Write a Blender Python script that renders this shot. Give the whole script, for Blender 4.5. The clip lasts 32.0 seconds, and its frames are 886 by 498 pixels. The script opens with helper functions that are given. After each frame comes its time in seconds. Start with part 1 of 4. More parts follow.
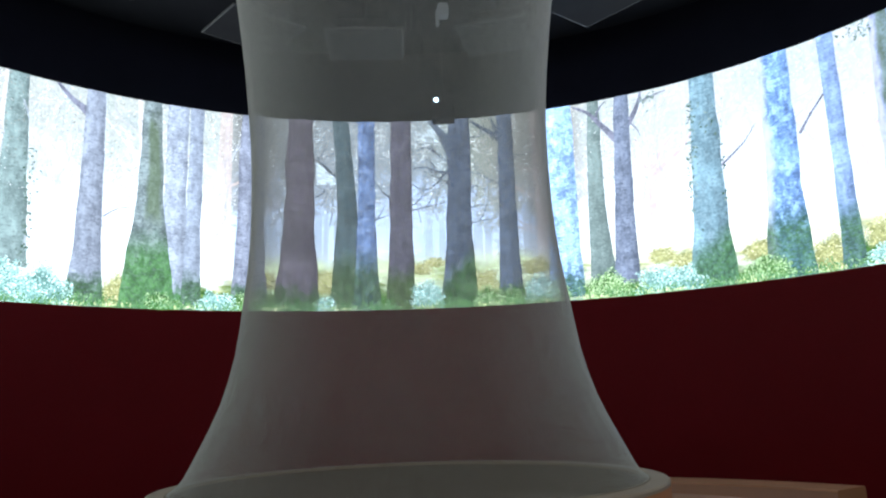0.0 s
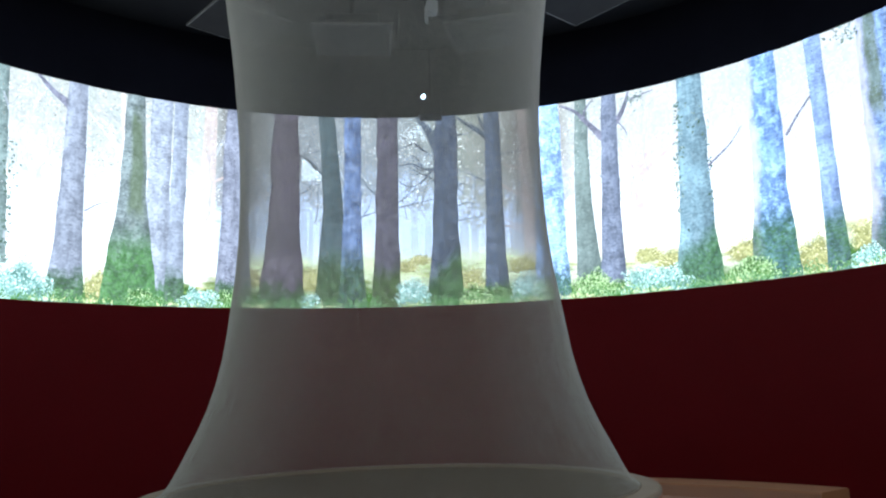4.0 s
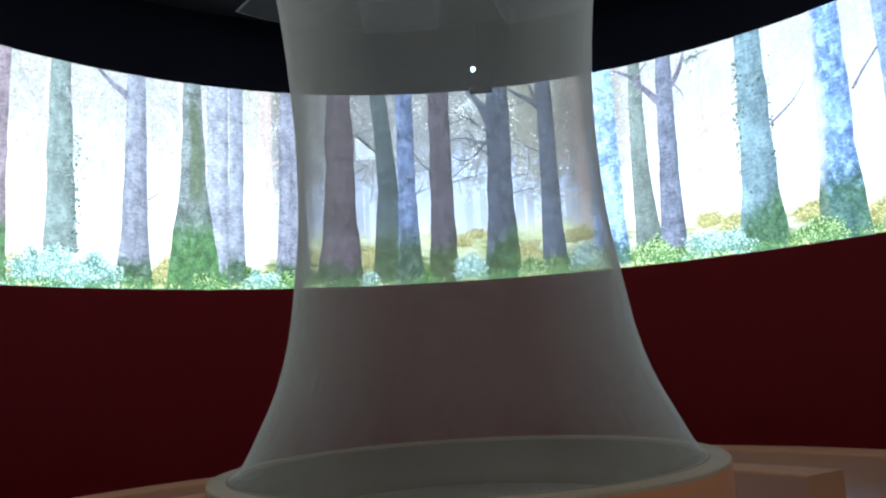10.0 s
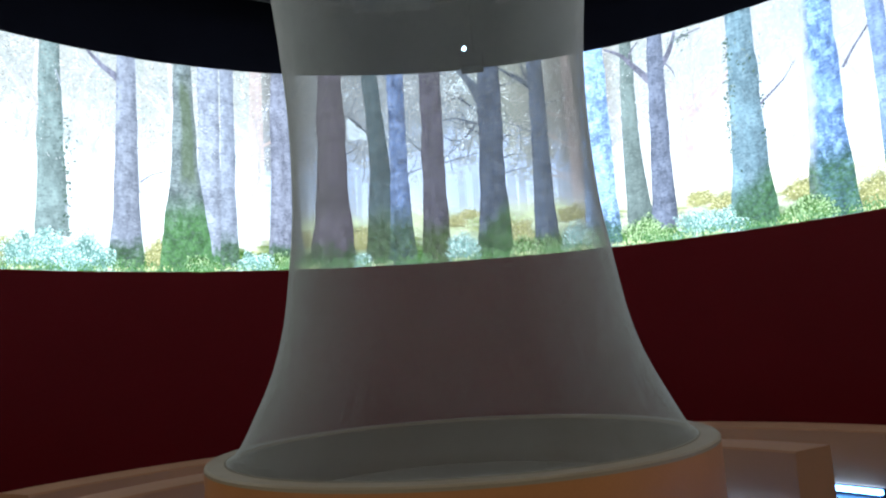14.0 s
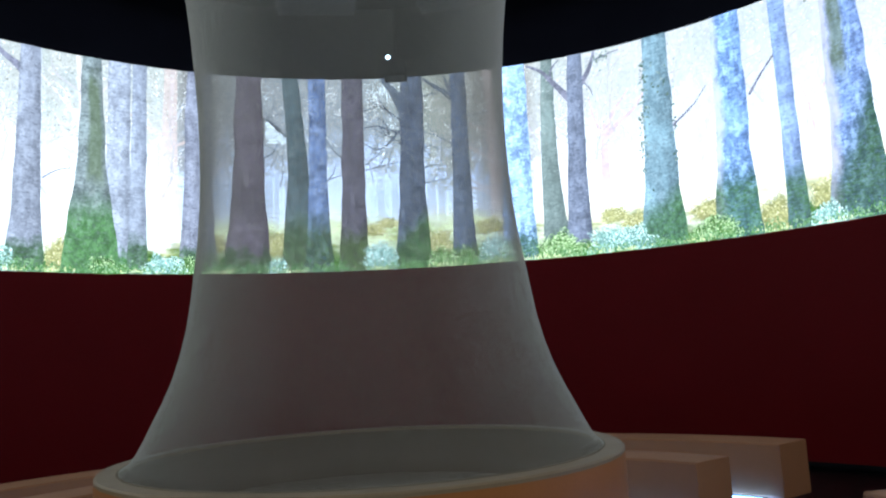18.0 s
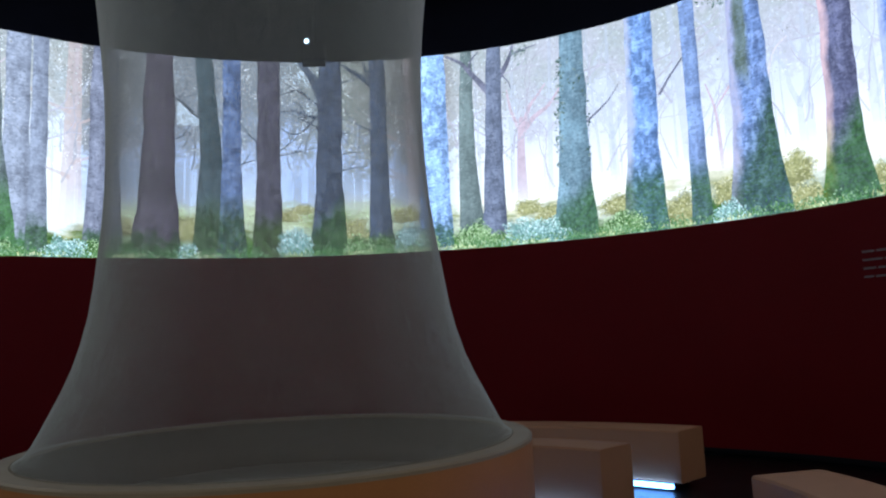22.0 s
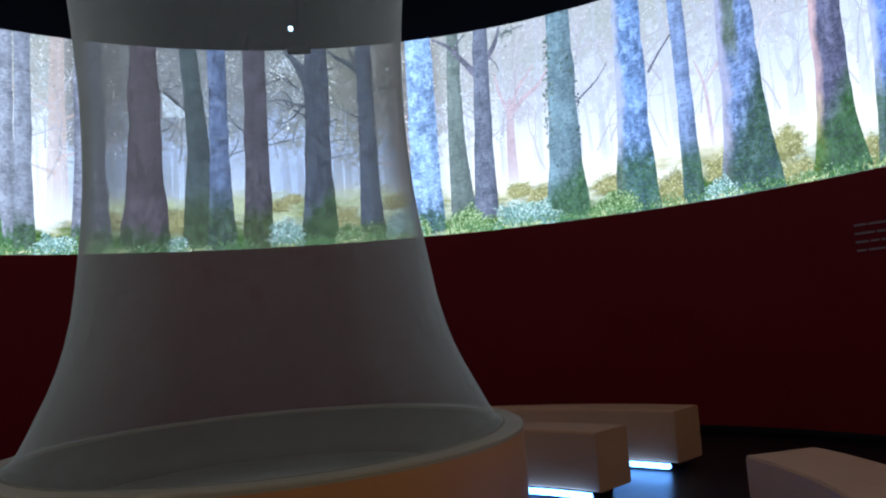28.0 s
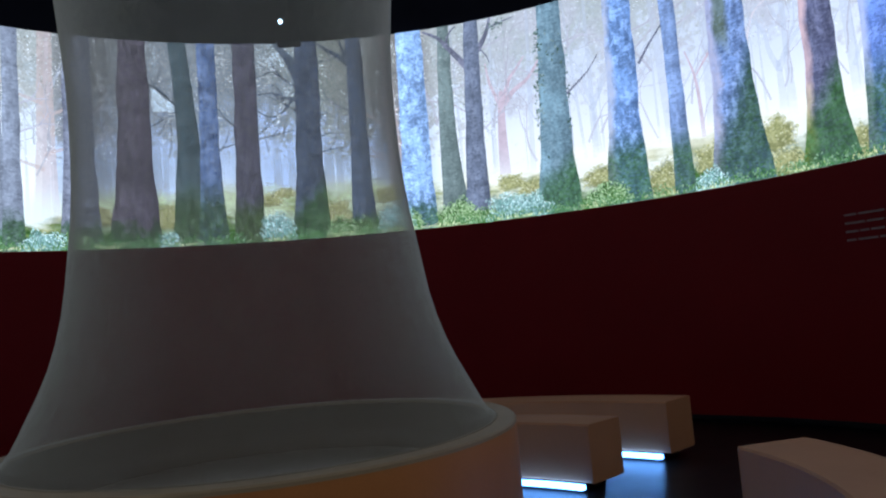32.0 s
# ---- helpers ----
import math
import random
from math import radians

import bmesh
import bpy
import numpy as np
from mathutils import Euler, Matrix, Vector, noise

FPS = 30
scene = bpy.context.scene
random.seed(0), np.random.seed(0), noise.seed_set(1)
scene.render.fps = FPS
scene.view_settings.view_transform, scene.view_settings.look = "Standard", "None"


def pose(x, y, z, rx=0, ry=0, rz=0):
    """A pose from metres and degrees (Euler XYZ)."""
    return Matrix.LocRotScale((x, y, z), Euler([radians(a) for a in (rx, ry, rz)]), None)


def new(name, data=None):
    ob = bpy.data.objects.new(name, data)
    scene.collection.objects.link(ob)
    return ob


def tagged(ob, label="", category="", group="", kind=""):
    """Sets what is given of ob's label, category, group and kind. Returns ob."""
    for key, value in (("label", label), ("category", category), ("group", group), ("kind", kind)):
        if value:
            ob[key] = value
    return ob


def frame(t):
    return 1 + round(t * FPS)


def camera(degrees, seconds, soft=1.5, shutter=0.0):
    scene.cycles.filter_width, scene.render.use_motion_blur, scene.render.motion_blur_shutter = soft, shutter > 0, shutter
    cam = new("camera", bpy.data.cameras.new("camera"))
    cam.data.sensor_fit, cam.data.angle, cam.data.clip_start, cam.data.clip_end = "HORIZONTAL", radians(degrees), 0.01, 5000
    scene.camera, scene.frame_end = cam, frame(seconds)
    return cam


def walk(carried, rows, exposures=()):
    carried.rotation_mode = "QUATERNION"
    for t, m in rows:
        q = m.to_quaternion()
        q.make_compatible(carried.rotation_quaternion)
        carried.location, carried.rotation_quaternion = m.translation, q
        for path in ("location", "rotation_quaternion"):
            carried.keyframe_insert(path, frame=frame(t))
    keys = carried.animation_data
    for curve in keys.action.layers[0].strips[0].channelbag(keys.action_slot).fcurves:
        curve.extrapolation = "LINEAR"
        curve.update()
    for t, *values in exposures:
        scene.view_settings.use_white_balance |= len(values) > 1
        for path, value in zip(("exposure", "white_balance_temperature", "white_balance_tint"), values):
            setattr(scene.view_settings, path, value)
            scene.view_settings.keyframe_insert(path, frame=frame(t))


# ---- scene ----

# room: axis at x = y = 0, z = 0 on the floor
R = 5.2            # radius of the round room
Z0, Z1 = 2.211, 4.521   # lower and upper edge of the projected picture
ZC = 5.4           # ceiling
TX, TY = 0.089, -0.134   # axis of the basin and the fabric funnel


# ---- camera ----
FOV = 59.92
PATH = [
    (0, 0.039, -3.734, 1.128, -3.696, 11.326, -2.006),
    (0.5, 0.038, -3.732, 1.098, -3.573, 11.963, -1.775),
    (1, 0.035, -3.726, 1.12, -3.295, 12.404, -1.725),
    (1.5, 0.029, -3.716, 1.116, -4.889, 11.053, -1.974),
    (2, 0.029, -3.721, 1.131, -4.353, 10.575, -1.354),
    (2.5, 0.022, -3.704, 1.151, -4.375, 11.166, -1.5),
    (3, 0.029, -3.723, 1.154, -4.222, 10.614, -0.788),
    (3.5, 0.012, -3.701, 1.168, -4.766, 11.152, -1.34),
    (5.5, -0.002, -3.701, 1.204, -3.877, 8.995, -3.238),
    (6, 0.001, -3.709, 1.216, -2.291, 8.961, -2.936),
    (6.5, -0.004, -3.711, 1.204, -0.955, 9.394, -3.257),
    (7, -0.014, -3.715, 1.199, -0.047, 9.54, -3.594),
    (7.5, -0.015, -3.708, 1.203, 0.139, 9.285, -3.631),
    (8, -0.017, -3.708, 1.204, -0.141, 9.12, -3.717),
    (8.5, -0.017, -3.709, 1.209, -0.69, 9.095, -3.204),
    (9, -0.022, -3.715, 1.216, -0.614, 9.045, -3.118),
    (9.5, -0.01, -3.709, 1.202, -0.411, 9.02, -3.462),
    (10, -0.004, -3.709, 1.197, -0.694, 8.985, -3.369),
    (10.5, -0.006, -3.709, 1.202, -0.88, 8.804, -3.477),
    (11, -0.012, -3.704, 1.193, -1.107, 8.914, -3.886),
    (11.5, -0.016, -3.708, 1.196, -1.404, 9.062, -3.413),
    (12, -0.018, -3.705, 1.206, -1.508, 9.12, -2.1),
    (12.5, -0.016, -3.705, 1.214, -1.35, 8.618, -1.385),
    (13, -0.019, -3.701, 1.223, -1.594, 8.153, -2.051),
    (13.5, -0.011, -3.702, 1.225, -1.274, 7.414, -3.699),
    (14, -0.01, -3.74, 1.214, -1.198, 7.354, -3.833),
    (14.5, -0.007, -3.713, 1.223, -1.17, 7.13, -3.906),
    (16.5, 0.011, -3.703, 1.206, -1.344, 7.268, -3.786),
    (17, -0.002, -3.704, 1.207, -2.217, 7.804, -3.568),
    (17.5, 0.011, -3.703, 1.209, -4.429, 7.597, -3.311),
    (18, 0.025, -3.7, 1.199, -7.183, 7.834, -2.935),
    (18.5, 0.032, -3.716, 1.206, -10.75, 7.585, -2.498),
    (19, 0.047, -3.712, 1.202, -14.127, 7.331, -2.23),
    (19.5, 0.057, -3.716, 1.193, -16.464, 7.757, -1.736),
    (20, 0.045, -3.716, 1.188, -16.171, 8.087, -2.021),
    (20.5, 0.035, -3.713, 1.196, -15.143, 7.678, -1.78),
    (21, 0.037, -3.714, 1.199, -13.993, 7.275, -1.852),
    (21.5, 0.033, -3.71, 1.204, -13.307, 6.892, -2.395),
    (22, 0.032, -3.714, 1.208, -13.379, 6.656, -2.513),
    (22.5, 0.041, -3.714, 1.205, -13.263, 6.612, -2.69),
    (23, 0.056, -3.706, 1.206, -13.356, 6.479, -2.874),
    (23.5, 0.052, -3.711, 1.201, -13.421, 6.428, -3.179),
    (24, 0.054, -3.707, 1.2, -13.641, 6.399, -3.135),
    (24.5, 0.052, -3.707, 1.192, -13.772, 6.371, -2.762),
    (25, 0.059, -3.69, 1.191, -13.795, 6.199, -3.017),
    (25.5, 0.065, -3.694, 1.193, -14.244, 6.352, -3.107),
    (27.5, 0.09, -3.697, 1.24, -13.588, 5.398, -4.027),
    (28, 0.088, -3.692, 1.242, -13.565, 5.34, -4.275),
    (28.5, 0.093, -3.716, 1.257, -13.598, 4.911, -4.363),
    (29, 0.094, -3.722, 1.259, -13.73, 4.711, -4.327),
    (29.5, 0.089, -3.716, 1.244, -13.953, 4.67, -4.334),
    (30, 0.085, -3.694, 1.219, -14.103, 5.118, -4.153),
    (30.5, 0.084, -3.696, 1.231, -14.106, 5.022, -4.484),
    (31, 0.083, -3.689, 1.225, -14.29, 5.098, -4.539),
    (31.5, 0.086, -3.709, 1.252, -14.028, 4.848, -4.976),
    (32, 0.095, -3.694, 1.26, -14.052, 4.633, -4.829),
]

cam = camera(FOV, 32.0, soft=2.2)
walk(cam, [(t, pose(x, y, z, 90 + p, 0, w) @ pose(0, 0, 0, 0, 0, r)) for t, x, y, z, w, p, r in PATH],
     exposures=[(0, 1.02, 6420, 6), (6, 1.06, 6420, 6), (13, 1.03, 6420, 6), (17, 0.99, 6350, 6), (18, 0.92, 6350, 6), (18.5, 0.7, 6280, 7), (19, 0.46, 6150, 10), (20, 0.24, 6150, 10), (22, 0.38, 6150, 10), (25, 0.36, 6150, 10), (28, 0.34, 6150, 10), (32, 0.2, 6150, 10)])

# ---- world: a closed dark room ----
world = bpy.data.worlds.new("world")
scene.world = world
world.use_nodes = True
world.node_tree.nodes["Background"].inputs[0].default_value = (0.002, 0.002, 0.003, 1)
world.node_tree.nodes["Background"].inputs[1].default_value = 1.0

GLOW = 1.04        # brightness of the projected picture's white


# ---- materials ----
class Graph:
    """A small shorthand for node materials."""

    def __init__(self, name):
        self.m = bpy.data.materials.new(name)
        self.m.use_nodes = True
        self.t = self.m.node_tree
        self.t.nodes.clear()
        self.out = self.t.nodes.new("ShaderNodeOutputMaterial")

    def n(self, kind, op=None, clamp=False, **ins):
        node = self.t.nodes.new("ShaderNode" + kind)
        if kind == "Math":
            node.operation, node.use_clamp = op, clamp
        elif kind == "UVMap":
            node.uv_map = ins.pop("uv_map")
        elif op:
            node.blend_type = op
        for k, v in ins.items():
            self.put(node, k, v)
        return node

    def put(self, node, key, v):
        sock = node.inputs[int(key[1:])] if key[0] == "i" and key[1:].isdigit() else node.inputs[key.replace("_", " ")]
        if isinstance(v, bpy.types.NodeSocket):
            self.t.links.new(v, sock)
        elif isinstance(v, (tuple, list)) and len(v) == 3 and sock.type == "RGBA":
            sock.default_value = (*v, 1)
        else:
            sock.default_value = v

    def math(self, op, a, b=0.0, clamp=False):
        return self.n("Math", op, clamp, i0=a, i1=b).outputs[0]

    def ramp(self, fac, stops):
        node = self.n("ValToRGB", i0=fac)
        el = node.color_ramp.elements
        while len(el) < len(stops):
            el.new(0.5)
        for e, (p, c) in zip(el, stops):
            e.position = p
            e.color = (*c, 1) if isinstance(c, tuple) else (c, c, c, 1)
        return node.outputs[0]

    def mix(self, fac, a, b, how="MIX"):
        node = self.n("MixRGB", how, i0=fac, i1=a, i2=b)
        return node.outputs[0]

    def noise(self, vec, scale, detail=4.0, rough=0.55, stretch=None):
        if stretch:
            vec = self.n("Mapping", i0=vec, Scale=stretch).outputs[0]
        return self.n("TexNoise", Vector=vec, Scale=scale, Detail=detail, Roughness=rough).outputs[0]

    def obj(self):
        return self.n("TexCoord").outputs["Object"]

    def uv(self):
        return self.n("TexCoord").outputs["UV"]

    def finish(self, shader):
        self.t.links.new(shader, self.out.inputs[0])
        return self.m


def surface(name, color, color2=None, rough=0.5, scale=6.0, bump=0.0, bump_scale=60.0, metal=0.0, coat=0.0, stretch=None, spec=0.5):
    """A plain procedural surface: two tones in large stains, fine grain and relief."""
    g = Graph(name)
    vec = g.obj()
    large = g.noise(vec, scale, 5, 0.6, stretch)
    fine = g.noise(vec, bump_scale, 3, 0.6, stretch)
    col = g.mix(g.ramp(large, [(0.3, 0.0), (0.7, 1.0)]), color, color2 or tuple(c * 0.8 for c in color))
    col = g.mix(0.25, col, g.ramp(fine, [(0.2, 0.55), (0.8, 1.0)]), "MULTIPLY")
    r = g.math("ADD", g.math("MULTIPLY", large, 0.16), rough - 0.08)
    p = g.n("BsdfPrincipled", Base_Color=col, Roughness=r, Metallic=metal)
    p.inputs["Coat Weight"].default_value = coat
    p.inputs["Specular IOR Level"].default_value = spec
    if bump:
        g.put(p, "Normal", g.n("Bump", Strength=bump, Distance=0.004, Height=fine).outputs[0])
    return g.finish(p.outputs[0])


def glow(g, col, strength=1.0, alpha=None):
    """Projected light, a little cool."""
    col = g.mix(1.0, col, (0.955, 1.0, 1.05), "MULTIPLY")
    light = g.n("Emission", Color=col, Strength=GLOW * strength).outputs[0]
    if alpha is not None:
        light = g.n("MixShader", i0=alpha, i1=g.n("BsdfTransparent", Color=(1, 1, 1)).outputs[0], i2=light).outputs[0]
    return g.finish(light)


M_WALL = surface("red_paint", (0.146, 0.0037, 0.0062), (0.125, 0.0033, 0.0054), 0.48, 1.3, 0.25, 140, spec=0.075)
M_BLACK = surface("black_paint", (0.011, 0.011, 0.019), (0.008, 0.008, 0.014), 0.8, 1.5, 0.2, 90, spec=0.1)
M_CEIL = surface("dark_ceiling_paint", (0.034, 0.033, 0.037), (0.027, 0.026, 0.030), 0.8, 1.2, 0.2, 70, spec=0.2)
M_FLOOR = surface("black_polished_floor", (0.009, 0.009, 0.011), (0.006, 0.006, 0.007), 0.34, 2.0, 0.05, 40, spec=0.35)
M_TUB = surface("warm_lacquered_board", (0.50, 0.175, 0.047), (0.44, 0.152, 0.040), 0.55, 1.8, 0.06, 120, spec=0.3)
M_RIM = surface("pale_edge_board", (0.32, 0.218, 0.125), (0.285, 0.19, 0.108), 0.6, 3.0, 0.08, 140)
M_LINER = surface("grey_basin_liner", (0.14, 0.093, 0.058), (0.112, 0.076, 0.048), 0.6, 2.5, 0.15, 60)
M_BASIN_FLOOR = surface("pale_basin_floor", (0.25, 0.195, 0.15), (0.20, 0.155, 0.12), 0.6, 1.6, 0.1, 60)
M_BENCH = surface("sand_coloured_board", (0.43, 0.178, 0.076), (0.38, 0.155, 0.065), 0.55, 1.6, 0.06, 120)
M_PLINTH = surface("black_plinth", (0.008, 0.008, 0.010), (0.006, 0.006, 0.007), 0.75, 3.0, 0.1, 80, spec=0.05)
M_METAL = surface("black_metal", (0.012, 0.012, 0.014), (0.008, 0.008, 0.010), 0.5, 5.0, 0.1, 90)
M_TRAY = surface("dark_tray_paint", (0.030, 0.028, 0.028), (0.024, 0.022, 0.023), 0.7, 3.0, 0.1, 90, spec=0.2)
M_TRIM = surface("bare_aluminium_edge", (0.20, 0.19, 0.18), (0.16, 0.15, 0.14), 0.5, 8.0, 0.1, 120, metal=0.3)
M_WHITE = surface("white_plastic", (0.50, 0.50, 0.49), (0.44, 0.44, 0.43), 0.45, 8.0, 0.05, 100)
M_TEXT = surface("pale_lettering", (0.21, 0.145, 0.145), (0.17, 0.12, 0.12), 0.6, 10.0, 0.0, 60)


def lamp_material(name, color, strength):
    g = Graph(name)
    return g.finish(g.n("Emission", Color=color, Strength=strength).outputs[0])


M_LED = lamp_material("led_strip_light", (0.14, 0.39, 1.0), 8.5)
M_LENS = lamp_material("projector_lens_light", (0.50, 0.75, 1.0), 7.0)
M_PILOT = lamp_material("blue_pilot_light", (0.10, 0.14, 1.0), 1.2)


def gauze(name, color):
    """White gauze yarn."""
    g = Graph(name)
    weave = g.noise(g.obj(), 1.6, 4, 0.6)
    c = g.ramp(weave, [(0.3, tuple(v * 0.9 for v in color)), (0.7, color)])
    return g.finish(g.n("BsdfDiffuse", Color=c).outputs[0])


M_GAUZE = gauze("white_gauze", (0.505, 0.478, 0.43))
M_HEM = gauze("gauze_hem", (0.25, 0.20, 0.145))


# ---- the projected picture's colours ----
def picture_mist():
    """Mist and far foliage: pale to the right, thick and dim between the middle trunks, speckled with sky at the top."""
    g = Graph("picture_mist")
    uv = g.uv()
    sep = g.n("SeparateXYZ", i0=uv)
    u = g.math("ADD", g.math("MULTIPLY", sep.outputs[0], 0.1), 0.5)
    h = g.math("DIVIDE", sep.outputs[1], Z1 - Z0)
    big = g.noise(uv, 0.7, 3, 0.5)
    mid = g.noise(uv, 2.6, 4, 0.6)
    leaf = g.noise(uv, 9.0, 5, 0.7)
    fine = g.noise(uv, 19.0, 5, 0.72)
    lift = g.math("ADD", h, g.math("MULTIPLY", g.math("SUBTRACT", big, 0.5), 0.35))
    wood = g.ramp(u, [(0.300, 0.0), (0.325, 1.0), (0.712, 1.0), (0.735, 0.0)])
    right = g.ramp(u, [(0.70, 0.0), (0.80, 1.0)])
    open_left = g.ramp(lift, [(0.18, (0.84, 0.96, 0.94)), (0.32, (0.93, 0.98, 1.02)), (0.55, (0.76, 0.84, 0.93)), (0.95, (0.58, 0.67, 0.73))])
    open_right = g.ramp(lift, [(0.18, (0.92, 0.95, 0.90)), (0.34, (0.83, 0.87, 0.96)), (0.60, (0.64, 0.70, 0.84)), (0.98, (0.54, 0.60, 0.68))])
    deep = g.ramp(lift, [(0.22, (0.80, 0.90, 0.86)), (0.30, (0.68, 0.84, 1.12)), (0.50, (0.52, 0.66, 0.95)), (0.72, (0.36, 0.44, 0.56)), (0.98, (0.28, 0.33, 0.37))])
    haze = g.ramp(g.math("ADD", u, g.math("MULTIPLY", g.math("SUBTRACT", h, 0.5), 0.02)), [(0.515, 0.0), (0.535, 1.0), (0.565, 1.0), (0.585, 0.0)])
    deep = g.mix(g.math("MULTIPLY", haze, g.ramp(lift, [(0.60, 0.8), (0.85, 0.0)])), deep, (0.58, 0.76, 1.15))
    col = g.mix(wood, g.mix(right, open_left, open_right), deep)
    # leaf masses: thick above, dissolving downwards, with bright gaps
    start = g.ramp(u, [(0.30, 0.58), (0.33, 0.42), (0.40, 0.50), (0.53, 0.56), (0.57, 0.56), (0.61, 0.42), (0.70, 0.40), (0.74, 0.54), (0.90, 0.62)])
    thick = g.math("MULTIPLY", g.math("SUBTRACT", h, start), 0.50)
    body = g.math("ADD", g.math("ADD", g.math("MULTIPLY", leaf, 0.6), g.math("MULTIPLY", fine, 0.4)), g.math("ADD", thick, g.math("MULTIPLY", g.math("SUBTRACT", mid, 0.5), 0.55)))
    mask = g.ramp(body, [(0.47, 0.0), (0.57, 1.0)])
    warm = g.ramp(mid, [(0.38, (0.27, 0.30, 0.31)), (0.52, (0.34, 0.35, 0.34)), (0.64, (0.29, 0.32, 0.31))])
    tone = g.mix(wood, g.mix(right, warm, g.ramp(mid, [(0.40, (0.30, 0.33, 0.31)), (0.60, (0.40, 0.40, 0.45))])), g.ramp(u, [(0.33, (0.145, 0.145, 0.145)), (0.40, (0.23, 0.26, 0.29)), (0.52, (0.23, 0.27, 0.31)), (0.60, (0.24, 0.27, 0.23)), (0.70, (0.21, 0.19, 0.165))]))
    tone = g.mix(g.math("MULTIPLY", g.ramp(fine, [(0.42, 0.0), (0.62, 1.0)]), 0.5), tone, g.mix(1.0, tone, (1.9, 1.9, 1.9), "MULTIPLY"))
    col = g.mix(g.math("MULTIPLY", mask, g.ramp(right, [(0.0, 0.82), (1.0, 0.66)])), col, tone)
    sky = g.noise(uv, 26.0, 4, 0.7)
    gaps = g.math("MULTIPLY", g.ramp(sky, [(0.60, 0.0), (0.66, 1.0)]), g.ramp(g.math("ADD", h, g.math("MULTIPLY", g.math("SUBTRACT", mid, 0.5), 1.6)), [(0.42, 0.0), (0.75, 1.0)]))
    col = g.mix(g.math("MULTIPLY", gaps, g.ramp(wood, [(0.0, 0.75), (1.0, 0.55)])), col, (0.95, 1.02, 1.10))
    # dimming by the gauze's dense left and right edges, painted into the mist
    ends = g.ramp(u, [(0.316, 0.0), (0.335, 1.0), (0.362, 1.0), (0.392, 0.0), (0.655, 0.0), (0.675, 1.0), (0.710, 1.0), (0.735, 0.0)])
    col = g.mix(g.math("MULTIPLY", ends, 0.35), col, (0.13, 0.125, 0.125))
    return glow(g, col)


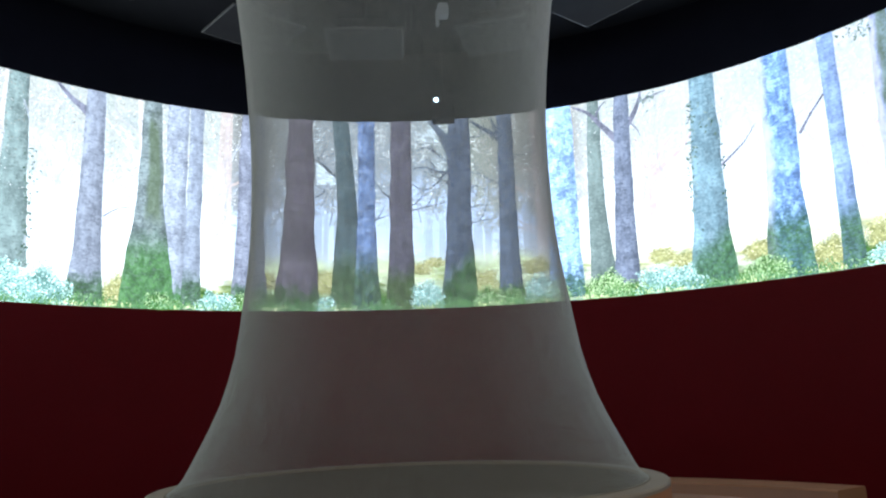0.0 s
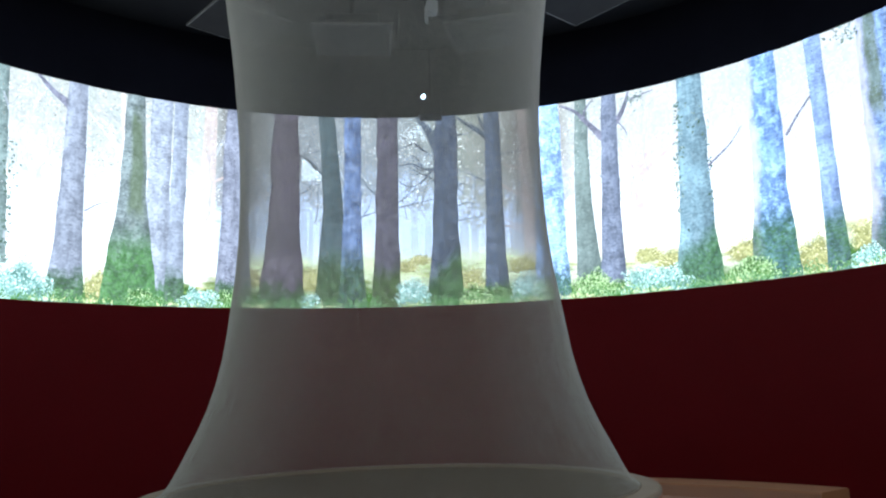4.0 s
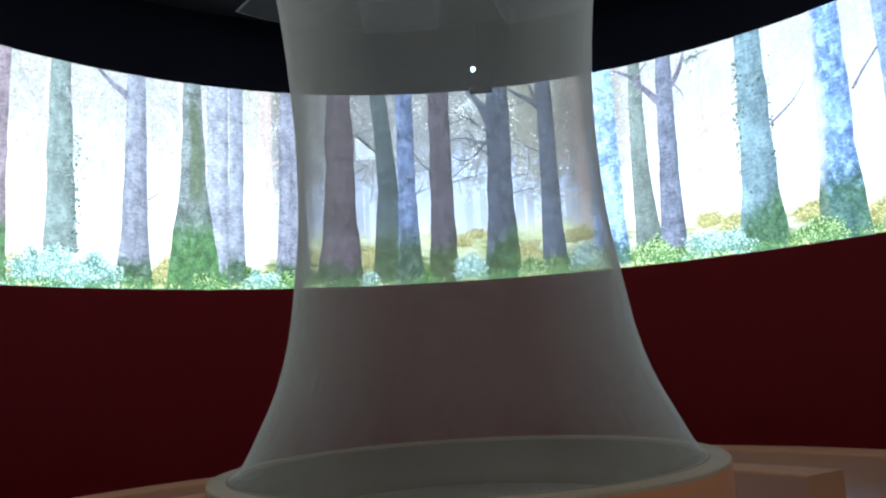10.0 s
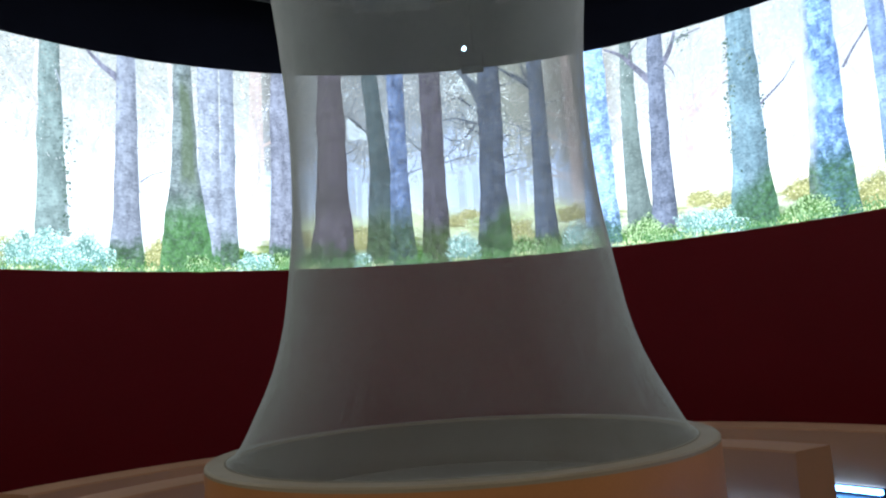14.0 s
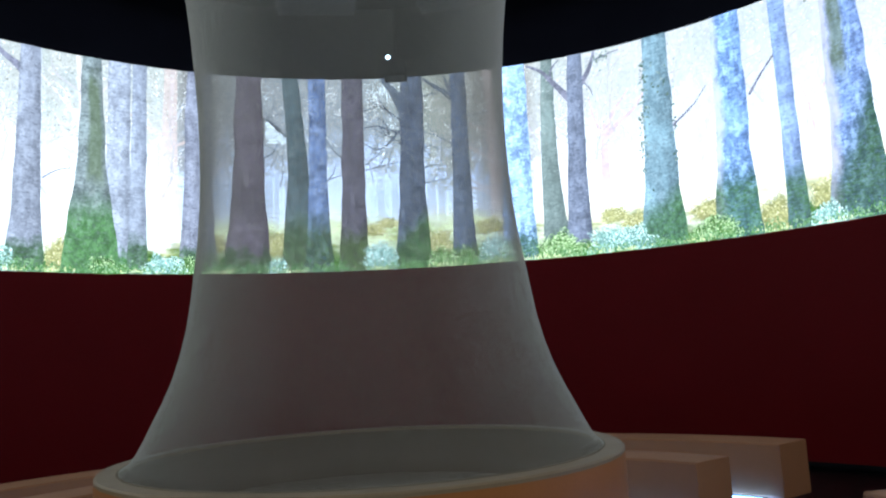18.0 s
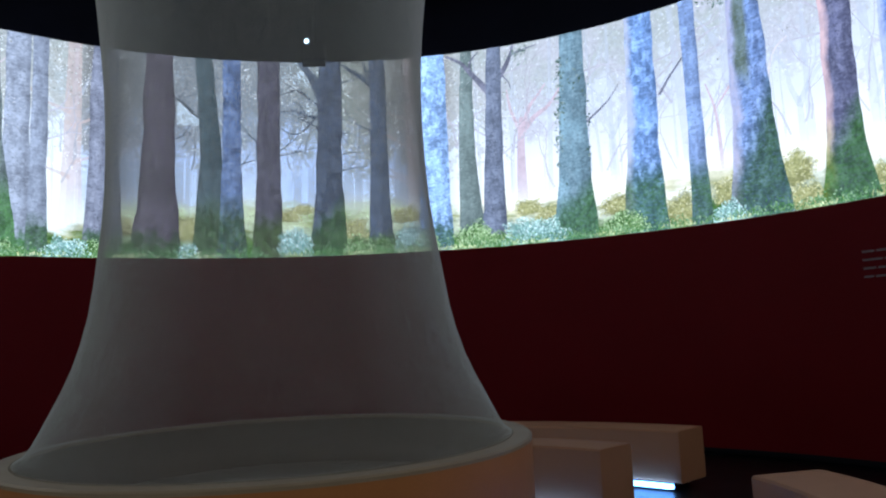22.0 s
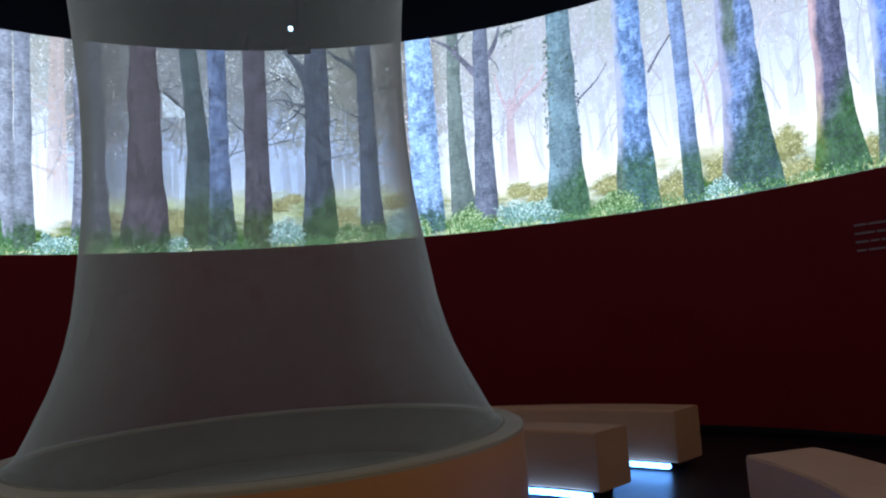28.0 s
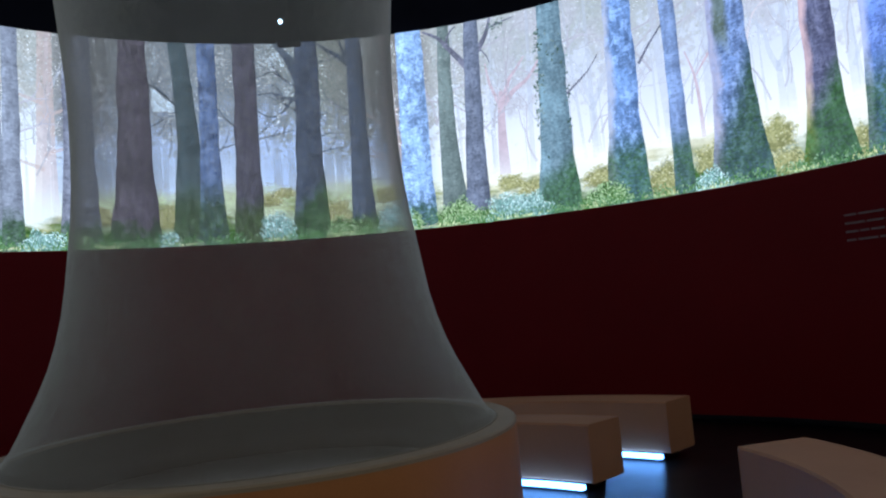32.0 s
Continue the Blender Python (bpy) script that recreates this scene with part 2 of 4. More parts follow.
def picture_bark(name, tone, moss_to, speck=0.5, moss=(0.055, 0.19, 0.04), contrast=1.0, side=None, streak=None, tilt=0.0, side_foot=None):
    """Bark in the picture: vertical grain, pale flakes, dark bands, moss up from the foot, one edge in other light."""
    g = Graph(name)
    uv = g.uv()
    sep = g.n("SeparateXYZ", i0=uv)
    across = g.n("SeparateXYZ", i0=g.n("UVMap", uv_map="across").outputs[0]).outputs[0]
    dark, light = tuple(c * (1.12 - 0.40 * contrast) for c in tone), tuple(c * (1.15 + 0.45 * contrast) for c in tone)
    grain = g.noise(uv, 15.0, 4, 0.62, (1.0, 0.30, 1.0))
    flake = g.noise(uv, 9.0, 5, 0.72, (1.15, 0.75, 1.0))
    stain = g.noise(uv, 2.2, 4, 0.6)
    plate = g.noise(uv, 21.0, 3, 0.6, (1.0, 0.85, 1.0))
    col = g.mix(g.ramp(grain, [(0.34, 0.0), (0.66, 1.0)]), dark, light)
    col = g.mix(g.math("MULTIPLY", g.ramp(stain, [(0.46, 0.0), (0.64, 1.0)]), 0.45), col, tuple(c * 0.62 for c in dark))
    col = g.mix(g.math("MULTIPLY", g.ramp(stain, [(0.36, 1.0), (0.47, 0.0)]), 0.30), col, tuple(c * 1.35 for c in light))
    col = g.mix(g.math("MULTIPLY", g.ramp(flake, [(0.50, 0.0), (0.60, 1.0)]), min(1.0, speck)), col, tuple(c * 1.25 + 0.10 for c in light))
    col = g.mix(g.math("MULTIPLY", g.ramp(plate, [(0.58, 0.0), (0.68, 1.0)]), speck * 0.5), col, tuple(c * 1.2 + 0.12 for c in light))
    col = g.mix(g.math("MULTIPLY", g.ramp(plate, [(0.33, 1.0), (0.40, 0.0)]), 0.45 * contrast), col, tuple(c * 0.5 for c in dark))
    crack = g.noise(uv, 30.0, 3, 0.65, (0.75, 1.3, 1.0))
    col = g.mix(g.math("MULTIPLY", g.ramp(crack, [(0.36, 1.0), (0.44, 0.0)]), 0.40 + 0.2 * contrast), col, tuple(c * 0.55 for c in dark))
    col = g.mix(g.math("MULTIPLY", g.ramp(crack, [(0.57, 0.0), (0.65, 1.0)]), 0.25 + 0.5 * speck), col, tuple(c * 1.25 + 0.06 for c in light))
    band = g.noise(uv, 5.0, 4, 0.65, (0.6, 1.5, 1.0))
    col = g.mix(g.math("MULTIPLY", g.ramp(band, [(0.55, 0.0), (0.63, 1.0)]), 0.40 * contrast), col, tuple(c * 0.6 for c in dark))
    col = g.mix(1.0, col, g.ramp(across, [(0.0, 0.92), (0.12, 1.08), (0.30, 1.0), (0.65, 0.95), (1.0, 0.70)]), "MULTIPLY")
    if side:
        rough = g.math("ADD", across, g.math("MULTIPLY", g.math("SUBTRACT", stain, 0.5), 0.5))
        sunny = g.mix(g.ramp(g.math("ADD", sep.outputs[1], g.math("MULTIPLY", flake, 0.4)), [(0.45, 1.0), (1.0, 0.0)]), side, side_foot or side)
        col = g.mix(g.math("MULTIPLY", g.ramp(rough, [(0.10, 1.0), (0.28, 0.0)]), g.ramp(grain, [(0.35, 0.5), (0.6, 0.95)])), col, sunny)
    if streak:
        mid, half, low, high, green = streak
        away = g.math("ABSOLUTE", g.math("SUBTRACT", g.math("ADD", across, g.math("MULTIPLY", g.math("SUBTRACT", stain, 0.5), 0.4)), mid))
        tall = g.math("ADD", sep.outputs[1], g.math("MULTIPLY", g.math("SUBTRACT", flake, 0.5), 0.6))
        where = g.math("MULTIPLY", g.ramp(away, [(half * 0.5, 1.0), (half, 0.0)]), g.ramp(g.math("MULTIPLY", tall, 0.4), [(low * 0.4 - 0.05, 0.0), (low * 0.4 + 0.05, 1.0), (high * 0.4 - 0.05, 1.0), (min(0.99, high * 0.4 + 0.05), 0.0)]))
        col = g.mix(g.math("MULTIPLY", where, 0.7), col, g.mix(g.ramp(grain, [(0.4, 0.0), (0.6, 1.0)]), tuple(c * 0.75 for c in green), green))
    edge = g.math("ADD", sep.outputs[1], g.math("MULTIPLY", g.math("SUBTRACT", flake, 0.5), 0.55))
    edge = g.math("ADD", edge, g.math("MULTIPLY", g.math("SUBTRACT", stain, 0.5), 0.45))
    if tilt:
        edge = g.math("SUBTRACT", edge, g.math("MULTIPLY", g.math("SUBTRACT", across, 0.5), tilt))
    up = g.math("SUBTRACT", 1.0, g.math("DIVIDE", edge, moss_to), True)
    mossy = g.mix(g.ramp(flake, [(0.38, 0.0), (0.64, 1.0)]), tuple(c * 0.55 for c in moss), tuple(c * 1.4 + 0.01 for c in moss))
    mossy = g.mix(g.math("MULTIPLY", g.ramp(plate, [(0.36, 1.0), (0.48, 0.0)]), 0.6), mossy, tuple(c * 0.35 + 0.004 for c in moss))
    col = g.mix(g.math("MULTIPLY", g.ramp(up, [(0.03, 0.0), (0.42, 0.92)]), g.ramp(crack, [(0.38, 1.0), (0.62, 0.82)])), col, mossy)
    return glow(g, col)


def picture_leaves(name, tones):
    g = Graph(name)
    rnd = g.n("NewGeometry").outputs["Random Per Island"]
    return glow(g, g.ramp(rnd, [(i / max(1, len(tones) - 1), c) for i, c in enumerate(tones)]))


def picture_ground():
    """Forest floor: sunlit and hazy far off, ochre scrub, dark green moss along the foot."""
    g = Graph("picture_ground")
    uv = g.uv()
    sep = g.n("SeparateXYZ", i0=uv)
    v = sep.outputs[1]
    u = g.math("ADD", g.math("MULTIPLY", sep.outputs[0], 0.1), 0.5)
    big = g.noise(uv, 2.0, 4, 0.6, (0.6, 1.6, 1.0))
    mid = g.noise(uv, 6.0, 5, 0.65, (0.7, 1.3, 1.0))
    leaf = g.noise(uv, 20.0, 4, 0.7)
    tone = g.ramp(big, [(0.36, (0.14, 0.19, 0.07)), (0.44, (0.28, 0.31, 0.13)), (0.52, (0.43, 0.44, 0.22)), (0.60, (0.74, 0.75, 0.52))])
    col = g.mix(g.math("MULTIPLY", g.ramp(mid, [(0.50, 0.0), (0.62, 1.0)]), 0.55), tone, (0.80, 0.78, 0.52))
    col = g.mix(g.math("MULTIPLY", g.ramp(mid, [(0.36, 1.0), (0.46, 0.0)]), 0.6), col, (0.14, 0.19, 0.07))
    col = g.mix(g.math("MULTIPLY", g.ramp(leaf, [(0.36, 1.0), (0.47, 0.0)]), 0.45), col, (0.12, 0.14, 0.05))
    clear = g.noise(uv, 1.7, 4, 0.6, (0.8, 2.2, 1.0))
    col = g.mix(g.math("MULTIPLY", g.ramp(clear, [(0.42, 0.0), (0.52, 1.0)]), 0.9), col, (0.92, 0.95, 0.88))
    col = g.mix(g.math("MULTIPLY", g.ramp(clear, [(0.32, 1.0), (0.41, 0.0)]), 0.55), col, (0.17, 0.24, 0.10))
    low = g.math("ADD", v, g.math("MULTIPLY", g.math("SUBTRACT", mid, 0.5), 0.5))
    foot = g.mix(g.ramp(leaf, [(0.40, 0.0), (0.62, 1.0)]), g.mix(g.ramp(mid, [(0.4, 0.0), (0.6, 1.0)]), (0.025, 0.085, 0.02), (0.06, 0.15, 0.035)), (0.12, 0.24, 0.07))
    col = g.mix(g.ramp(low, [(0.12, 1.0), (0.34, 0.0)]), col, foot)
    wood = g.ramp(u, [(0.300, 0.0), (0.325, 1.0), (0.712, 1.0), (0.735, 0.0)])
    far = g.ramp(g.math("ADD", v, g.math("MULTIPLY", g.math("SUBTRACT", big, 0.5), 0.35)), [(0.34, 0.0), (0.56, 0.85)])
    col = g.mix(far, col, g.mix(wood, (0.95, 0.94, 0.82), (0.90, 0.95, 0.66)))
    col = g.mix(wood, col, g.mix(1.0, col, (0.72, 0.82, 0.68), "MULTIPLY"))
    side = g.n("SeparateXYZ", i0=g.n("UVMap", uv_map="across").outputs[0]).outputs[1]
    ragged = g.math("ADD", side, g.math("MULTIPLY", g.math("SUBTRACT", mid, 0.5), 0.5))
    return glow(g, col, alpha=g.ramp(ragged, [(0.72, 1.0), (1.0, 0.0)]))


def picture_far(name, tone, clear=0.85, fade=2.2):
    g = Graph(name)
    uv = g.uv()
    v = g.n("SeparateXYZ", i0=uv).outputs[1]
    n = g.noise(uv, 9.0, 4, 0.7)
    col = g.mix(g.ramp(n, [(0.4, 0.0), (0.62, 0.6)]), tone, tuple(c * 1.5 for c in tone))
    col = g.mix(g.ramp(g.math("ADD", v, g.math("MULTIPLY", n, 0.3)), [(0.45, 0.6), (1.25, 0.0)]), col, (0.92, 0.96, 1.04))
    tall = g.math("MULTIPLY", g.math("ADD", v, g.math("MULTIPLY", n, 0.5)), 0.4)
    return glow(g, col, alpha=g.ramp(tall, [(0.2, 0.15), (0.36, clear), (fade * 0.4, clear), (min(1.0, fade * 0.4 + 0.2), 0.0 if fade < 2 else clear)]))


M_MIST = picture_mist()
M_GROUND = picture_ground()
PALE = picture_far("picture_far_blue", (0.44, 0.49, 0.60), 0.45)
PINK = picture_far("picture_far_mauve", (0.66, 0.60, 0.66), 0.7)
MAUVE = picture_far("picture_far_dusk", (0.50, 0.41, 0.48), 0.95)
RUSSET = picture_far("picture_far_russet", (0.50, 0.405, 0.40), 0.60)
DIM = picture_far("picture_far_grey", (0.28, 0.34, 0.44), 0.60, 0.95)
M_TWIG = picture_bark("picture_twig", (0.17, 0.18, 0.25), 0.01, 0.1)
M_TWIG_PALE = picture_far("picture_far_twig", (0.42, 0.42, 0.50), 0.9)
M_TWIG_DARK = picture_bark("picture_twig_dark", (0.10, 0.13, 0.18), 0.01, 0.1)
M_CANOPY = picture_leaves("picture_canopy", [(0.16, 0.17, 0.15), (0.26, 0.27, 0.26), (0.40, 0.42, 0.42), (0.30, 0.29, 0.25), (0.70, 0.75, 0.80), (0.20, 0.22, 0.19)])
M_BUSH = {
    "teal": picture_leaves("picture_bush_teal", [(0.12, 0.28, 0.24), (0.36, 0.62, 0.64), (0.86, 1.05, 1.10), (0.18, 0.40, 0.34), (0.60, 0.86, 0.90)]),
    "yellow": picture_leaves("picture_bush_yellow", [(0.19, 0.22, 0.09), (0.44, 0.44, 0.20), (0.78, 0.78, 0.54), (0.29, 0.31, 0.13), (0.56, 0.54, 0.27), (0.38, 0.39, 0.18)]),
    "green": picture_leaves("picture_bush_green", [(0.09, 0.20, 0.07), (0.24, 0.42, 0.17), (0.60, 0.78, 0.50), (0.15, 0.30, 0.11)]),
}
def picture_mound(name, a, b):
    g = Graph(name)
    uv = g.uv()
    n = g.noise(uv, 24.0, 4, 0.75)
    m = g.noise(uv, 5.0, 4, 0.7)
    col = g.mix(g.ramp(n, [(0.4, 0.0), (0.62, 1.0)]), a, b)
    col = g.mix(g.ramp(m, [(0.40, 0.0), (0.62, 0.7)]), col, tuple(c * 0.5 for c in a))
    side = g.n("SeparateXYZ", i0=g.n("UVMap", uv_map="across").outputs[0]).outputs[0]
    ragged = g.math("ADD", side, g.math("MULTIPLY", g.math("SUBTRACT", n, 0.5), 0.7))
    return glow(g, col, alpha=g.ramp(ragged, [(0.70, 1.0), (0.98, 0.0)]))


M_MOUND = {
    "teal": picture_mound("picture_mound_teal", (0.12, 0.26, 0.23), (0.32, 0.54, 0.54)),
    "yellow": picture_mound("picture_mound_yellow", (0.27, 0.29, 0.12), (0.50, 0.50, 0.26)),
    "green": picture_mound("picture_mound_green", (0.04, 0.11, 0.03), (0.14, 0.27, 0.09)),
}
M_SPARK = picture_leaves("picture_sparkle", [(0.8, 0.84, 0.9), (1.15, 1.18, 1.25), (0.6, 0.66, 0.7)])
M_GLINT = picture_leaves("picture_glint", [(0.75, 0.86, 0.95), (1.5, 1.6, 1.7), (0.42, 0.50, 0.50), (1.0, 1.1, 1.15), (0.55, 0.60, 0.52)])
M_GAP = picture_leaves("picture_gap", [(0.8, 1.05, 1.35), (1.2, 1.4, 1.55), (0.50, 0.62, 0.74), (0.95, 1.15, 1.3)])
M_GRASS = picture_leaves("picture_grass", [(0.03, 0.10, 0.03), (0.07, 0.20, 0.06), (0.14, 0.28, 0.10), (0.04, 0.14, 0.04)])
M_LOW = picture_leaves("picture_low", [(0.04, 0.12, 0.04), (0.08, 0.22, 0.08), (0.22, 0.40, 0.20), (0.05, 0.16, 0.05), (0.34, 0.52, 0.34), (0.07, 0.18, 0.08)])
M_SUNNY = picture_leaves("picture_sunny", [(0.80, 0.76, 0.36), (1.0, 1.0, 0.70), (0.50, 0.62, 0.22)])
M_IVY = picture_leaves("picture_ivy", [(0.05, 0.09, 0.07), (0.14, 0.20, 0.18), (0.30, 0.40, 0.42)])


# ---- mesh helpers ----
def finish(ob, material, smooth=True):
    ob.data.materials.append(material)
    if smooth:
        ob.data.shade_smooth()
    return ob


def mesh_of(name, verts, faces, material, parent=None, uvs=None, smooth=True, label="", across=None):
    me = bpy.data.meshes.new(name)
    me.from_pydata([tuple(v) for v in verts], [], [tuple(f) for f in faces])
    if uvs is not None:
        layer = me.uv_layers.new(name="uv")
        idx = np.empty(len(me.loops), dtype=np.int32)
        me.loops.foreach_get("vertex_index", idx)
        layer.data.foreach_set("uv", np.asarray(uvs, dtype=np.float32)[idx].ravel())
        if across is not None:
            me.uv_layers.new(name="across").data.foreach_set("uv", np.asarray(across, dtype=np.float32)[idx].ravel())
    me.update()
    ob = new(name, me)
    if parent:
        ob.parent = parent
    finish(ob, material, smooth)
    if label:
        tagged(ob, label)
    return ob


def part(name, bm, material, parent, label="", smooth=False):
    me = bpy.data.meshes.new(name)
    bm.to_mesh(me)
    bm.free()
    ob = new(name, me)
    ob.parent = parent
    finish(ob, material, smooth)
    return tagged(ob, label)


def lathe(profile, a0=0.0, a1=360.0, steps=128, cx=0.0, cy=0.0):
    """Points and faces of a profile (r, z) turned about the vertical axis; angles from +y towards +x."""
    full = abs(a1 - a0) >= 359.9
    count = steps if full else steps + 1
    verts = []
    for i in range(count):
        a = radians(a0 + (a1 - a0) * i / steps)
        verts += [(cx + r * math.sin(a), cy + r * math.cos(a), z) for r, z in profile]
    n, faces = len(profile), []
    for i in range(steps):
        j = (i + 1) % count
        faces += [(i * n + k, i * n + k + 1, j * n + k + 1, j * n + k) for k in range(n - 1)]
    return verts, faces


def block(sx, sy, sz, bevel=0.0, segs=2, at=(0, 0, 0), turn=0.0):
    bm = bmesh.new()
    bmesh.ops.create_cube(bm, size=1.0)
    bmesh.ops.scale(bm, vec=(sx, sy, sz), verts=bm.verts)
    if bevel:
        bmesh.ops.bevel(bm, geom=bm.edges[:], offset=bevel, segments=segs, affect="EDGES", profile=0.5)
    bmesh.ops.transform(bm, matrix=pose(*at, 0, 0, turn), verts=bm.verts)
    return bm


def rod(radius, length, at=(0, 0, 0), rx=0.0, rz=0.0, sides=16, tip=None):
    bm = bmesh.new()
    bmesh.ops.create_cone(bm, cap_ends=True, segments=sides, radius1=radius, radius2=radius if tip is None else tip, depth=length)
    bmesh.ops.transform(bm, matrix=pose(*at, rx, 0, rz), verts=bm.verts)
    return bm


# ---- the round room ----
v, f = lathe([(R, 0.0), (R, Z0)], steps=160)
v2, f2 = lathe([(R + 0.12, 0.0), (R + 0.12, Z0)], steps=160)
wall = mesh_of("wall_lower", v + v2, f + [tuple(i + len(v) for i in q[::-1]) for q in f2], M_WALL)
tagged(wall, "dark red painted curved wall below the projection", "wall", kind="structure")
v, f = lathe([(R, Z1), (R, ZC + 0.1), (R + 0.12, ZC + 0.1), (R + 0.12, Z1), (R, Z1)], steps=160)
tagged(mesh_of("wall_upper", v, f, M_BLACK), "black painted curved wall above the projection", "wall", kind="structure")
v, f = lathe([(0.001, ZC), (R + 0.1, ZC), (R + 0.1, ZC + 0.1), (0.001, ZC + 0.1)], steps=128)
tagged(mesh_of("ceiling", v, f, M_CEIL), "dark grey painted ceiling of the round room", "ceiling", kind="structure")
v, f = lathe([(0.001, 0.0), (R + 0.12, 0.0), (R + 0.12, -0.12), (0.001, -0.12)], steps=128)
tagged(mesh_of("floor", v, f, M_FLOOR), "black polished floor reflecting the bench lights", "floor", kind="structure")
v, f = lathe([(R - 0.0, 0.0), (R - 0.012, 0.0), (R - 0.012, 0.055), (R, 0.062)], steps=160)
tagged(mesh_of("baseboard", v, f, M_PLINTH), "low black baseboard along the red wall", "baseboard", kind="structure")

# ---- curved projection screen with its forest picture ----
screen = tagged(new("projection_screen"), "curved projection screen showing a misty forest", "screen")


def on_screen(s, z, lift=0.0):
    """A place on the screen: s metres along its arc from +y, height z, lift towards the room."""
    a = s / R
    return ((R - lift) * math.sin(a), (R - lift) * math.cos(a), z)


def arc_at(az):
    return radians(az - 0.60) * R


v, f = lathe([(R + 0.03, Z0), (R, Z0), (R, Z1), (R + 0.03, Z1)], steps=240)
uvs = []
for i in range(240):
    s = i / 240 * 2 * math.pi * R
    s = s if s < math.pi * R else s - 2 * math.pi * R
    uvs += [(s, 0.0), (s, 0.0), (s, Z1 - Z0), (s, Z1 - Z0)]
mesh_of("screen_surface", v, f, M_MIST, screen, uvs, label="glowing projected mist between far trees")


def strip(name, rows, material, lift, label=""):
    """A flat shape of the picture: rows of (s left, s right, z) bottom to top."""
    verts, uv, faces, across = [], [], [], []
    for a, b, z in rows:
        for k in range(4):
            across.append((k / 3, 0.0))
            s = a + (b - a) * k / 3
            verts.append(on_screen(s, z, lift))
            uv.append((s, z - Z0))
    for i in range(len(rows) - 1):
        faces += [(i * 4 + k, i * 4 + k + 1, i * 4 + k + 5, i * 4 + k + 4) for k in range(3)]
    return mesh_of(name, verts, faces, material, screen, uv, smooth=False, label=label, across=across)


def trunk(az, base, mid, top, material, lean=0.0, foot=Z0, lift=0.006, bow=0.0, power=1.5, name="picture_trunk"):
    """A tree trunk in the picture: degrees along the arc, widths at foot, middle and top, lean in metres to the top."""
    rng = random.Random(int(az * 100) + 7000)
    s0, rows, n = arc_at(az), [], 48
    for i in range(n + 1):
        k = i / n
        z = foot + (Z1 - foot) * k
        w = mid + (base - mid) * (1 - k / 0.5) ** power if k < 0.5 else mid + (top - mid) * (k - 0.5) / 0.5
        c = s0 + lean * k + bow * math.sin(k * math.pi)
        knot = 0.03 * mid * noise.noise(Vector((az, z * 3.0, 1))), 0.03 * mid * noise.noise(Vector((az, z * 3.0, 9)))
        wob = 0.006 * w
        rows.append((c - w / 2 + knot[0] * 2 + rng.uniform(-wob, wob), c + w / 2 + knot[1] * 2 + rng.uniform(-wob, wob), z))
    return strip(name, rows, material, lift)


def branch(az, z, points, width, lift=0.008, material=None):
    """A branch: a start on the arc and steps (ds, dz) from it; it tapers to a third."""
    s, pts = arc_at(az), []
    knots = [(s, z)] + [(s + a, z + b) for a, b in points]
    fine = []
    for i in range(len(knots) - 1):
        p0, p1, p2, p3 = (np.array(knots[max(0, min(len(knots) - 1, j))]) for j in (i - 1, i, i + 1, i + 2))
        for k in range(6):
            t = k / 6
            fine.append(0.5 * (2 * p1 + (p2 - p0) * t + (2 * p0 - 5 * p1 + 4 * p2 - p3) * t * t + (3 * p1 - p0 - 3 * p2 + p3) * t ** 3))
    fine.append(np.array(knots[-1]))
    verts, uv, faces = [], [], []
    for i, p in enumerate(fine):
        d = fine[min(i + 1, len(fine) - 1)] - fine[max(i - 1, 0)]
        d = d / (np.linalg.norm(d) + 1e-9)
        w = width * (1 - 0.7 * i / (len(fine) - 1)) / 2
        for sgn in (1, -1):
            q = p + np.array([-d[1], d[0]]) * w * sgn
            q[1] = min(q[1], Z1)
            verts.append(on_screen(q[0], q[1], lift))
            uv.append((q[0], q[1] - Z0))
        if i:
            faces.append((2 * i - 2, 2 * i - 1, 2 * i + 1, 2 * i))
    return mesh_of("picture_branch", verts, faces, material or M_TWIG, screen, uv, smooth=False)


def leaves(name, spots, material, size, lift, label="", blade=False, seed=1, spread=0.004):
    """Many small leaf shapes of the picture in one mesh; spots are (s, z)."""
    rng = random.Random(seed)
    verts, faces = [], []
    for s, z in spots:
        if blade:
            h, w, d = rng.uniform(0.5, 1.3) * size, size * 0.12, rng.uniform(-0.4, 0.4) * size
            ring = [(s - w, z), (s + w, z), (s + d, z + h)]
        else:
            a, l = rng.uniform(0, math.pi), rng.uniform(0.5, 1.2) * size
            w = l * rng.uniform(0.4, 0.7)
            ca, sa = math.cos(a), math.sin(a)
            ring = [(s + x * ca - y * sa, z + x * sa + y * ca) for x, y in ((-l / 2, 0), (0, -w / 2), (l / 2, 0), (0, w / 2))]
        n = len(verts)
        lf = lift + rng.uniform(0, spread)
        verts += [on_screen(p, min(max(q, Z0), Z1), lf) for p, q in ring]
        faces.append(tuple(range(n, n + len(ring))))
    ob = mesh_of(name, verts, faces, material, screen, smooth=False, label=label)
    return tagged(ob, kind="stuff")


